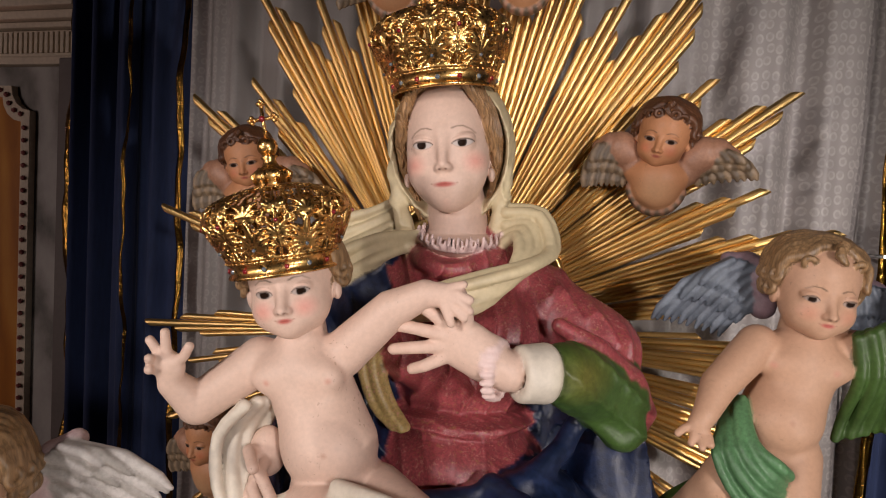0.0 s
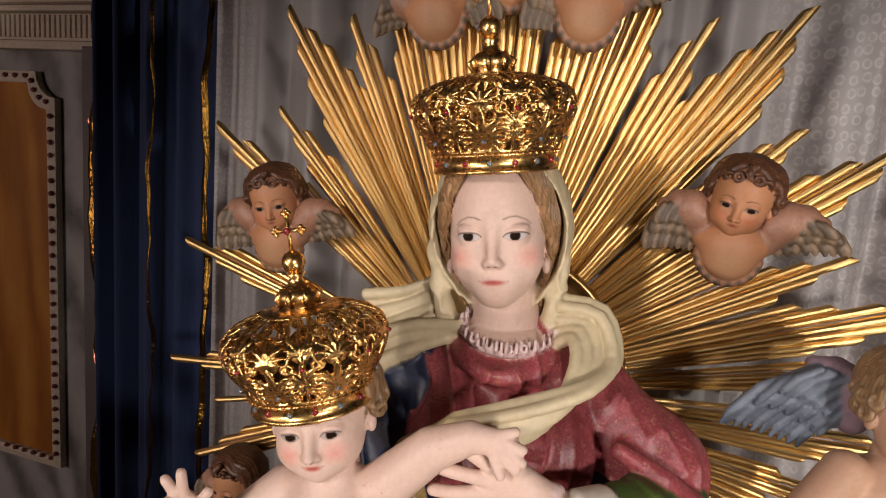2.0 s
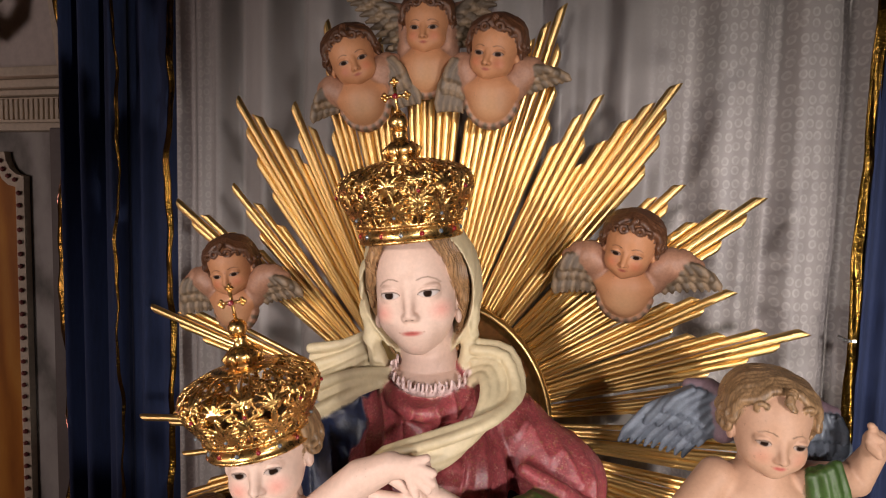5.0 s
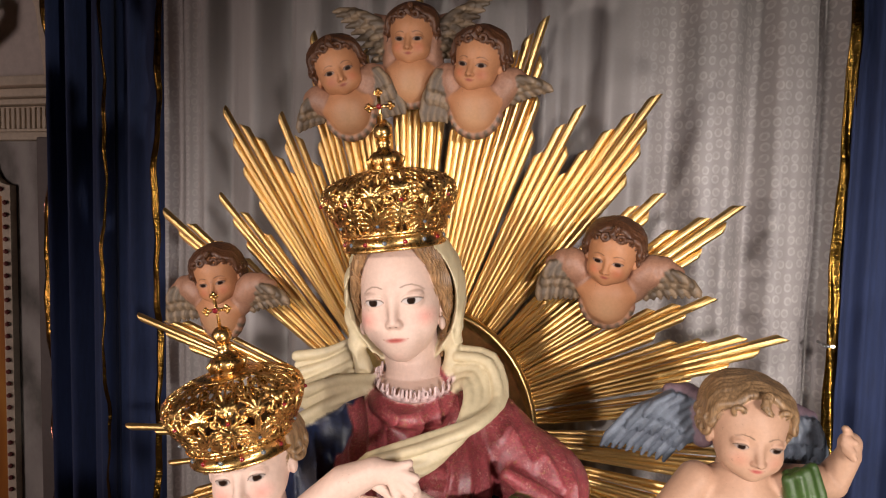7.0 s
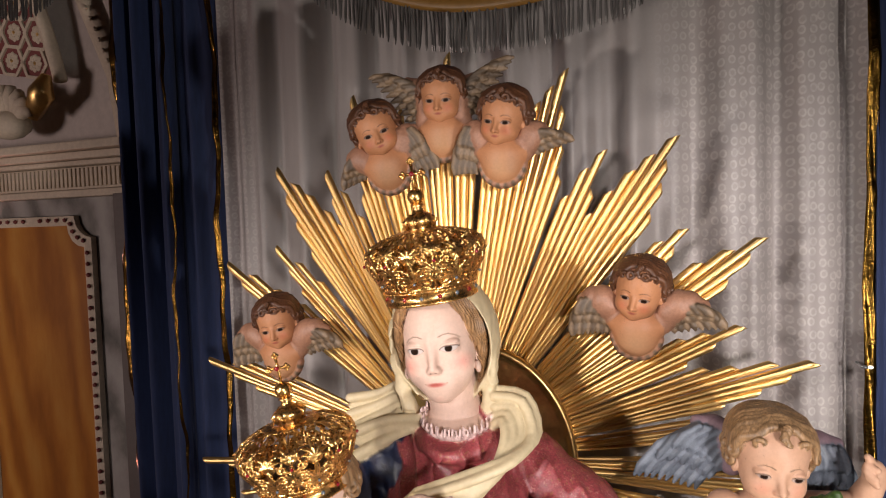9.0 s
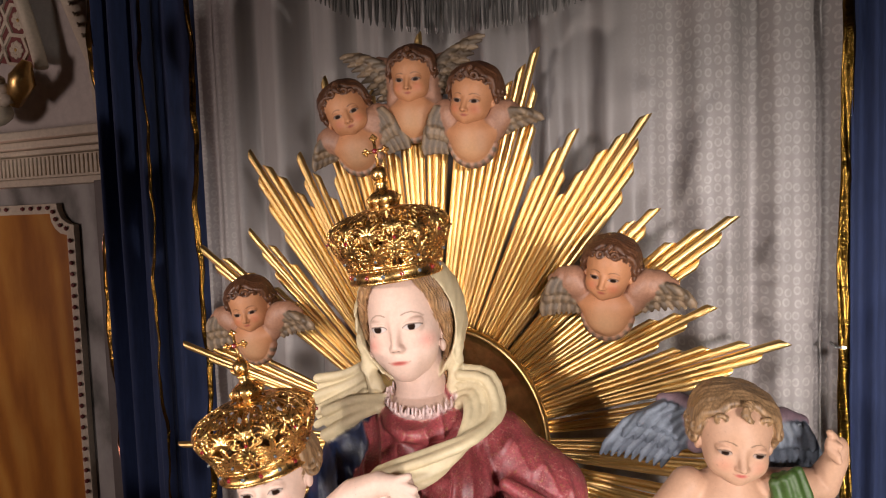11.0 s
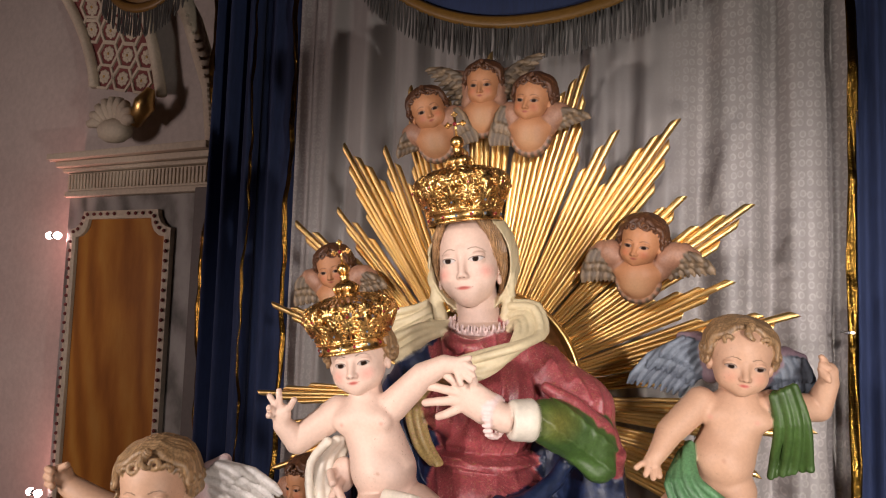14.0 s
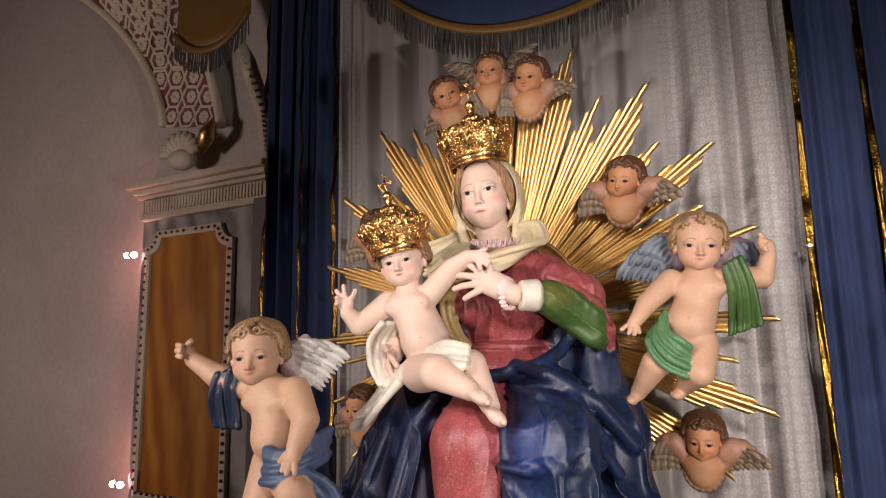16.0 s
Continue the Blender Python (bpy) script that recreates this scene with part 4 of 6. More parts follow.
        top = style in ("curls", "combed")
        combed = style == "combed"
        if top:
            if combed:
                for s in (-1, 1):
                    c.egg((s * 0.007, 0.034, 0.032), (0.068, 0.074, 0.064), 1, 0.002, fold=waves(0.25 * s, 0.85, 0.5, 0.0052, 0.0012, 0.004, 0.06))
            else:
                c.egg((0, 0.024, 0.036), (0.067, 0.069, 0.064), 1, 0.003, fold=strand)
        else:
            c.egg((0, 0.024, 0.014), (0.070, 0.060, 0.054), 1, 0.003, fold=strand)
        # wavy locks that part on the crown and curl round the temples and the nape
        for side in (-1, 1):
            for j in range(17):
                i = j * 0.5
                beta = radians(52 + 13 * i)
                d0 = Vector((side * 0.05, -math.cos(beta), math.sin(beta)))
                dm = Vector((side * 0.78, -0.66 + 0.20 * i, 0.66 - 0.05 * i))
                d1 = Vector((side * 0.98, -0.20 + 0.16 * i, -0.50 - 0.04 * i))
                ph, pts = 0.45 * j + rng.uniform(-0.4, 0.4), []
                for k in range(11):
                    t = (k / 10) if top else 0.40 + 0.60 * k / 10
                    d = (d0 * (1 - t) ** 2 + dm * 2 * t * (1 - t) + d1 * t * t).normalized()
                    w = 0.085 * math.sin(13 * t + ph) * (0.3 + 0.7 * t)
                    d = (d + Vector((0, w, w * 0.7))).normalized()
                    swell = 1.0 + 0.11 * t + 0.025 * math.sin(13 * t + ph) + (0.02 if j % 3 == 0 else 0)
                    pts.append((0.066 * swell * d.x, 0.018 + 0.066 * swell * d.y, 0.030 + (0.060 if top else 0.050) * swell * d.z))
                c.chain(pts, [0.0078 * (0.8 + 0.35 * math.sin(math.pi * min(1, 0.15 + k / 10))) for k in range(11)], 1, 0.0008)
                e = Vector(pts[-1])
                if j % 2 == 0:
                    c.ring(e + Vector((side * 0.003, -0.004, -0.001)), 0.0090, 0.0050, (side, -0.5 + rng.uniform(-0.4, 0.4), rng.uniform(-0.4, 0.4)), 1, 0.001)
                if j in (1, 4, 7):
                    c.ring(Vector(pts[8]) + Vector((side * 0.005, -0.004, 0.002)), 0.0080, 0.0046, (side, -0.9 + 0.2 * i, 0.3), 1, 0.001)
        if top:
            for k in range(9):
                a = -1.25 + 2.5 * k / 8
                if k == 4 or combed and k % 2:
                    continue
                q = (0.061 * math.sin(a), 0.014 - 0.062 * math.cos(a), 0.066 - 0.026 * abs(a) ** 1.5 + 0.003 * math.sin(5 * k + seed))
                c.ring(q, 0.0080, 0.0048, (math.sin(a) + 0.4 * math.sin(7 * k), -math.cos(a), 0.5 * math.sin(5 * k)), 1, 0.001)
            c.chain([(0.004, -0.040, 0.084), (-0.004, -0.052, 0.072), (0.005, -0.054, 0.062), (0.010, -0.052, 0.060)], [0.009, 0.007, 0.0045, 0.003], 1, 0.003, strand)
    sk = c.skin(table)
    co, quads, col, kind = sk
    bl = (min(1, skin[0] * 1.02), skin[1] * 0.48, skin[2] * 0.46)
    st = []
    # scalp under the crown in hair colour, darkened for the shade inside it
    if style == "crowned":
        st.append(((0, 0.03, 0.115), (0.2, 0.2, 0.070), (hair[0] * 0.4, hair[1] * 0.4, hair[2] * 0.4), 1.0, 0.2))
    for s in (-1, 1):
        st.append(((s * cheek[0], -0.07, cheek[1]), (cheek[2], 0.06, cheek[2] * 0.85), bl, blush, 0.95))
        for a, b in zip(brow, brow[1:]):
            for i in range(5):
                q = [a[j] + (b[j] - a[j]) * i / 5 for j in range(2)]
                st.append(((s * q[0], -0.07, q[1]), (0.0032, 0.04, 0.0016), (hair[0] * 0.22 + 0.02, hair[1] * 0.22 + 0.012, hair[2] * 0.22 + 0.01), 0.5 if grown else 0.75, 0.7))
    ly = -0.085 if grown else -0.060
    st.append(((0, ly, lipz), (lipw, 0.03, 0.0054 if grown else 0.0048), lips, 0.95, 0.55))
    st.append(((0, ly, lipz + 0.0004), (lipw * 0.9, 0.03, 0.0011), (0.22, 0.06, 0.04), 0.75, 0.8))
    for s in (-1, 1):
        st.append(((s * lipw * 0.95, ly, lipz + 0.0016), (0.0030, 0.04, 0.0016), (0.26, 0.09, 0.06), 0.6, 0.9))
    for s in (-1, 1):
        st.append(((s * (0.005 if grown else 0.004), ly - 0.005, -0.0405 if grown else -0.0240), (0.0032, 0.03, 0.0022), (0.10, 0.03, 0.02), 0.85, 0.8))
    st.append(((0, -0.09, lipz - 0.030), (0.012, 0.05, 0.010), bl, 0.25 * blush, 1.0))
    paint(sk, st)
    # painted eyes: almond white, dark iris, lash line
    front = co[:, 1] < (ey + 0.004)
    for s in (-1, 1):
        u = (co[:, 0] - s * ex) / eye_w
        z = co[:, 2] + 0.0006 - 0.0006 * s * u
        arc = np.sqrt(np.clip(1 - u * u, 0, 1))
        up, lo = eye_u * arc ** 1.1, -eye_l * arc ** 1.4
        e = h * 0.9
        inside = np.clip((up - z) / e, 0, 1) * np.clip((z - lo) / e, 0, 1) * front * (np.abs(u) < 1)
        kind[(inside > 0.5)[quads].all(1)] = 7
        for w, colour in ((inside, tuple(0.30 * v + 0.12 for v in skin) if skin is TAN else tuple(0.35 * v + (0.28 if grown else 0.16) for v in skin)),
                          (inside * np.clip((iris - np.hypot(co[:, 0] - s * ex - gaze * eye_w, z - 0.0004)) / e, 0, 1), (0.016, 0.008, 0.005)),
                          (np.clip(1 - np.abs(z - up - 0.0004) / 0.0019, 0, 1) * front * (np.abs(u) < 1.08), INK),
                          (np.clip(1 - np.abs(z - lo) / 0.0011, 0, 1) * front * (np.abs(u) < 0.95) * 0.35, (0.20, 0.08, 0.06)),
                          (np.clip(1 - np.abs(z - up * 1.1 - 0.0055) / 0.0014, 0, 1) * front * (np.abs(u) < 0.95) * 0.30, (0.22, 0.10, 0.07))):
            col[:] = col * (1 - w[:, None]) + np.array(colour, np.float32) * w[:, None]
    return sk


def feathers(c, root, top, tip, tag_cov, tag_fl, tag_alt, n=9, length=1.0, r=0.011, side=1):
    """A spread wing: a rounded shoulder arm from root to top, then long feathers that fan down towards the tip."""
    root, top, tip = Vector(root), Vector(top), Vector(tip)
    bow = (top - root).cross(Vector((0, 1, 0))) * 0.26 * side
    arm = lambda u: root.lerp(top, u) + bow * (4 * u * (1 - u))
    c.chain([arm(u) for u in (0, 0.25, 0.5, 0.75, 1.0)], [r * 1.5, r * 1.95, r * 2.0, r * 1.6, r * 0.9], tag_cov, 0.006)
    # long flight feathers, then shorter rows that overlap them like tiles
    for row, (reach, fat, lift, m) in enumerate(((1.0, 0.52, 0.005, n + 2), (0.64, 0.50, -0.003, n + 2), (0.40, 0.46, -0.008, n + 4))):
        for i in range(m):
            u = i / (m - 1)
            base = arm(0.12 + 0.88 * u)
            aim = tip.lerp(root + (tip - top) * 0.62, (1 - u) ** 1.2)
            way = (aim - base) * reach * length * (0.86 + 0.14 * u)
            bend = way.cross(Vector((0, 1, 0))) * 0.10 * side
            y = Vector((0, lift - 0.0016 * i - 0.0022 * (i % 2), 0))
            p = [base + y, base + way * 0.5 + bend + y, base + way * 0.86 + bend * 0.5 + y, base + way + y]
            c.chain(p, [r * fat * 0.80, r * fat, r * fat * 0.92, r * fat * 0.45], tag_fl if (i + row) % 2 else tag_alt, 0.0006)


def paw(c, palm, r, fingers, fr, tag):
    c.egg(palm, r, tag, 0.010)
    for pts in fingers:
        c.chain([palm, *pts], [fr * 1.25, *[fr * (1 - 0.08 * i) for i in range(len(pts))]], tag, 0.004)


# the large seated figure
def seated_figure():
    T = [(PALE, 0), (RED, 6), (NAVY, 5), (CREAM, 4), (GREEN, 2), (WHITE, 4), ((0.70, 0.52, 0.48), 4), ((0.38, 0.27, 0.10), 6)]
    gather = pleats(1.0, 0.35, 0.10, 0.038, 0.0065, 0.010, 0.16)
    soft = pleats(0.6, 0.3, 0.7, 0.07, 0.008, 0.02, 0.15)

    def lower(c):
        """Lap, knees and falling mantle."""
        knee = pleats(1.0, 0.35, 0.10, 0.09, 0.003, 0.02, 0.3)
        fall = pleats(0.9, 0.5, 0.15, 0.10, 0.020, 0.025, 0.35)
        lap = pleats(-0.45, 0.25, 0.85, 0.10, 0.009, 0.030, 0.30)
        c.limb((-0.11, -0.34, 1.76), (-0.14, -0.42, 1.50), 0.085, 0.12, 2, 0.03, fall)
        c.limb((0.31, -0.31, 1.70), (0.37, -0.36, 1.44), 0.050, 0.09, 2, 0.03, fall)
        c.egg((0.26, -0.27, 1.62), (0.13, 0.07, 0.16), 2, 0.03)
        c.limb((0.20, -0.44, 1.50), (0.262, -0.655, 1.435), 0.118, 0.105, 2, 0.03, lap)
        c.limb((0.262, -0.655, 1.435), (0.28, -0.62, 0.95), 0.105, 0.14, 2, 0.03, fall)
        c.limb((0.36, -0.42, 1.42), (0.38, -0.40, 0.95), 0.10, 0.13, 2, 0.03, fall)
        c.limb((-0.15, -0.45, 1.47), (-0.24, -0.50, 1.10), 0.12, 0.17, 2, 0.04, fall)
        c.limb((-0.10, -0.52, 1.47), (-0.13, -0.58, 1.10), 0.09, 0.12, 2, 0.03, fall)
        # crisp folds over the lap, the turned hem below the knee, and folds falling at the other side
        for pts, r in (([(0.15, -0.52, 1.615), (0.25, -0.60, 1.590), (0.36, -0.56, 1.52), (0.43, -0.49, 1.42)], 0.020),
                       ([(0.17, -0.62, 1.560), (0.25, -0.685, 1.548), (0.34, -0.665, 1.49), (0.40, -0.58, 1.37)], 0.015),
                       ([(0.20, -0.55, 1.605), (0.31, -0.60, 1.535), (0.385, -0.60, 1.44)], 0.010),
                       ([(0.165, -0.735, 1.40), (0.23, -0.762, 1.398), (0.31, -0.745, 1.412), (0.375, -0.66, 1.40)], 0.011),
                       ([(0.165, -0.70, 1.47), (0.175, -0.715, 1.38), (0.18, -0.73, 1.22)], 0.014),
                       ([(0.34, -0.70, 1.44), (0.37, -0.68, 1.34), (0.38, -0.68, 1.20)], 0.014),
                       ([(-0.03, -0.58, 1.56), (-0.10, -0.62, 1.46), (-0.15, -0.67, 1.25)], 0.017),
                       ([(-0.09, -0.55, 1.57), (-0.19, -0.58, 1.46), (-0.27, -0.62, 1.25)], 0.018),
                       ([(-0.15, -0.52, 1.57), (-0.26, -0.54, 1.42), (-0.36, -0.56, 1.22)], 0.017)):
            c.chain(pts, [r * 0.7, *[r] * (len(pts) - 1)], 2, 0.018)
        c.limb((0.05, -0.46, 1.50), (0.070, -0.655, 1.430), 0.09, 0.100, 1, 0.006, knee)
        c.limb((0.070, -0.655, 1.430), (0.10, -0.63, 0.95), 0.100, 0.098, 1, 0.006, knee)

    c = Clay((-0.42, -0.84, 1.20), (0.50, -0.16, 2.27), 0.0031)
    # body and red dress
    c.egg((0.07, -0.34, 1.80), (0.130, 0.095, 0.19), 1, 0.03, fold=gather)
    c.egg((0.07, -0.315, 1.880), (0.180, 0.075, 0.062), 1, 0.03, fold=gather)
    for x in (0.005, 0.135):
        c.egg((x, -0.41, 1.795), (0.072, 0.070, 0.082), 1, 0.03, fold=gather)
    c.hollow((0.062, -0.44, 1.982), (0.080, 0.10, 0.050), 0.006)
    c.egg((0.075, -0.355, 1.658), (0.122, 0.108, 0.022), 1, 0.006, fold=pleats(0, 0.1, 1, 0.014, 0.003, 0.004, 0.1))
    c.egg((0.08, -0.37, 1.588), (0.138, 0.128, 0.08), 1, 0.012, fold=pleats(1.0, 0.35, 0.10, 0.045, 0.0030, 0.006, 0.16))
    # neck, bare neckline, pleated collar
    c.egg((0.066, -0.362, 1.932), (0.086, 0.092, 0.036), 1, 0.012, (16, 0, 0), gather)
    hood = pleats(0.9, 0.2, 0.3, 0.06, 0.005, 0.02, 0.12)
    c.egg((0.032, -0.325, 2.113), (0.109, 0.122, 0.136), 3, 0.01, (0, -7, 0), fold=hood)
    for s in (-1, 1):
        c.chain([(0.032 + s * 0.095, -0.35, 2.07), (0.038 + s * 0.085, -0.355, 2.00), (0.045 + s * 0.082, -0.345, 1.955)], [0.014, 0.015, 0.020], 3, 0.012, hood)
    c.hollow((0.034, -0.405, 2.105), (0.100, 0.130, 0.118), 0.004, (0, -7, 0))
    c.hollow((0.050, -0.44, 1.992), (0.070, 0.085, 0.070), 0.006)
    c.hollow((0.046, -0.455, 2.020), (0.082, 0.120, 0.075), 0.006)
    c.near = np.maximum(c.near, c.d)
    c.limb((0.058, -0.345, 1.90), (0.046, -0.345, 2.02), 0.050, 0.046, 0, 0.008)
    c.egg((0.060, -0.352, 1.954), (0.068, 0.074, 0.022), 0, 0.003, (10, 0, 0))
    for k in range(64):
        a = 2 * math.pi * k / 64
        p = Vector((0.060 + 0.064 * math.sin(a), -0.356 - 0.072 * math.cos(a), 1.966 - 0.016 * math.cos(a)))
        w = 0.003 * math.sin(k * 2.1)
        f = 1.0 if k % 2 else 0.35
        c.chain([p + Vector((0, 0, -0.010)), p + Vector((0.010 * f * math.sin(a), -0.010 * f * math.cos(a), w * 0.5)), p + Vector((0.008 * f * math.sin(a), -0.006 * f * math.cos(a), 0.010 + w))], [0.0034, 0.0032, 0.0028], 6, 0.001)
    # veil end on one shoulder
    c.cloth([(-0.065, -0.335, 1.990), (-0.115, -0.335, 1.960), (-0.180, -0.325, 1.930)], [(0.0, 0.01, 0.030), (0.0, 0.01, 0.032), (0.0, 0.01, 0.045)], 7, 0.0085, 3, 0.004)
    c.cloth([(-0.02, -0.375, 1.950), (-0.08, -0.37, 1.935), (-0.15, -0.35, 1.895)], [(0.01, 0.0, 0.010), (0.0, 0.0, 0.018), (0.0, 0.0, 0.025)], 3, 0.0105, 3, 0.005)
    # scarf over the other shoulder, across the breast and down
    c.cloth([(0.135, -0.365, 1.985), (0.175, -0.385, 1.990), (0.190, -0.42, 1.950), (0.165, -0.475, 1.912), (0.112, -0.512, 1.888), (0.052, -0.525, 1.872), (0.0, -0.505, 1.855)],
            [(0.0, 0.01, 0.03), (0.02, 0.01, 0.02), (0.028, 0.01, 0.005), (0.024, 0.0, 0.022), (0.012, 0.0, 0.027), (0.004, 0.0, 0.020), (0.014, 0.0, 0.014)], 8, 0.0080, 3, 0.004)
    c.cloth([(0.0, -0.505, 1.852), (-0.045, -0.480, 1.815), (-0.058, -0.46, 1.76), (-0.035, -0.465, 1.70), (0.0, -0.475, 1.665)],
            [(0.012, 0, 0.010), (0.014, 0, 0.004), (0.014, 0, 0.0), (0.012, 0, 0.004), (0.010, 0, 0.0)], 4, 0.0080, 7, 0.005)
    # arm with red cape sleeve, green sleeve, white cuff, pleated wristband
    c.limb((0.190, -0.32, 1.862), (0.300, -0.365, 1.790), 0.064, 0.072, 1, 0.025, soft)
    c.limb((0.280, -0.350, 1.80), (0.325, -0.340, 1.725), 0.062, 0.054, 1, 0.025, soft)
    for k in range(7):
        u = k / 6
        c.limb((0.235 + 0.02 * u, -0.44 + 0.10 * u, 1.835 - 0.02 * u), (0.335 + 0.015 * math.sin(3 * u), -0.455 + 0.12 * u, 1.775 - 0.055 * u), 0.010, 0.011, 1, 0.012)
    sleeve = pleats(0.5, 0.3, 0.8, 0.045, 0.0045, 0.004, 0.12)
    c.limb((0.315, -0.415, 1.738), (0.238, -0.517, 1.786), 0.060, 0.044, 4, 0.004, sleeve)
    c.chain([(0.300, -0.44, 1.735), (0.338, -0.425, 1.69), (0.350, -0.39, 1.668)], [0.036, 0.038, 0.022], 4, 0.014, sleeve)
    c.chain([(0.285, -0.47, 1.715), (0.330, -0.45, 1.675), (0.352, -0.41, 1.66)], [0.012, 0.013, 0.010], 4, 0.006)
    for k in range(5):
        c.ring((0.214 - 0.0075 * k, -0.540 - 0.0043 * k, 1.789), 0.033 - 0.0006 * k, 0.009, (-0.86, -0.5, 0.05), 5, 0.004)
    for k in range(20):
        a = 2 * math.pi * k / 20
        p = Vector((0.154, -0.566, 1.793)) + Vector((0.30 * math.cos(a), 0.85 * math.cos(a), 0)) * 0.034 + Vector((0, 0, 0.038 * math.sin(a)))
        c.limb(p, p + Vector((-0.010, -0.004, 0)), 0.0054, 0.0046, 6, 0.001)
    c.limb((0.165, -0.562, 1.792), (0.130, -0.568, 1.804), 0.028, 0.028, 0, 0.006)
    c.egg((0.122, -0.570, 1.818), (0.036, 0.024, 0.030), 0, 0.012)
    paw(c, (0.104, -0.574, 1.826), (0.034, 0.019, 0.035), [
        [(0.078, -0.586, 1.855), (0.050, -0.594, 1.874), (0.024, -0.588, 1.889)], [(0.070, -0.588, 1.840), (0.034, -0.595, 1.846), (0.002, -0.588, 1.846)],
        [(0.070, -0.586, 1.822), (0.036, -0.592, 1.818), (0.009, -0.584, 1.812)], [(0.076, -0.582, 1.805), (0.054, -0.586, 1.794), (0.036, -0.578, 1.786)], [(0.108, -0.586, 1.862), (0.096, -0.588, 1.898)]], 0.0094, 0)
    # hand that holds the infant
    paw(c, (-0.158, -0.60, 1.655), (0.026, 0.020, 0.036), [
        [(-0.150, -0.640, 1.64), (-0.125, -0.655, 1.615)], [(-0.160, -0.640, 1.62), (-0.137, -0.655, 1.592)], [(-0.168, -0.635, 1.605), (-0.150, -0.65, 1.572)], [(-0.172, -0.63, 1.665), (-0.150, -0.66, 1.655)]], 0.0085, 0)
    # navy mantle
    c.egg((-0.095, -0.305, 1.80), (0.082, 0.085, 0.145), 2, 0.015, (0, 12, 0), soft)
    lower(c)
    # rolled upper edge of the mantle round the skirt, and the hem of the red cape over the sleeve
    c.chain([(-0.01, -0.535, 1.572), (0.06, -0.532, 1.582), (0.13, -0.522, 1.592), (0.20, -0.488, 1.610), (0.250, -0.430, 1.645), (0.285, -0.380, 1.705)], [0.014, 0.016, 0.017, 0.018, 0.018, 0.014], 2, 0.022)
    c.chain([(0.232, -0.455, 1.842), (0.290, -0.462, 1.815), (0.345, -0.435, 1.765), (0.375, -0.390, 1.705), (0.372, -0.350, 1.660)], [0.012, 0.016, 0.019, 0.019, 0.014], 1, 0.010)
    body = c.skin(T)
    # soft tints: olive on sleeve, brighter blue round the knee, gold on scarf
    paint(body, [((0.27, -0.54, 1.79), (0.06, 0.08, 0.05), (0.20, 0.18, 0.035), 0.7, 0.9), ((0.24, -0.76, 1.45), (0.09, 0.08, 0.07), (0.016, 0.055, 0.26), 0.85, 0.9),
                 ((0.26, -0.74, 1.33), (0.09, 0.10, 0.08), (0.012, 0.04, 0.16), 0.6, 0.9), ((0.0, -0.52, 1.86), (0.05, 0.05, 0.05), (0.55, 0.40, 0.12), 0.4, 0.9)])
    d = Clay((-0.48, -0.86, 0.93), (0.58, -0.16, 1.22), 0.009)
    lower(d)
    Hm = pose(0.031, -0.358, 2.112, 2, -7, 1)
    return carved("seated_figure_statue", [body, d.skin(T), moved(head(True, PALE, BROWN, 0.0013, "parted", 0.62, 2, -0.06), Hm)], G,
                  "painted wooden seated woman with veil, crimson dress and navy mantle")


seated_figure()


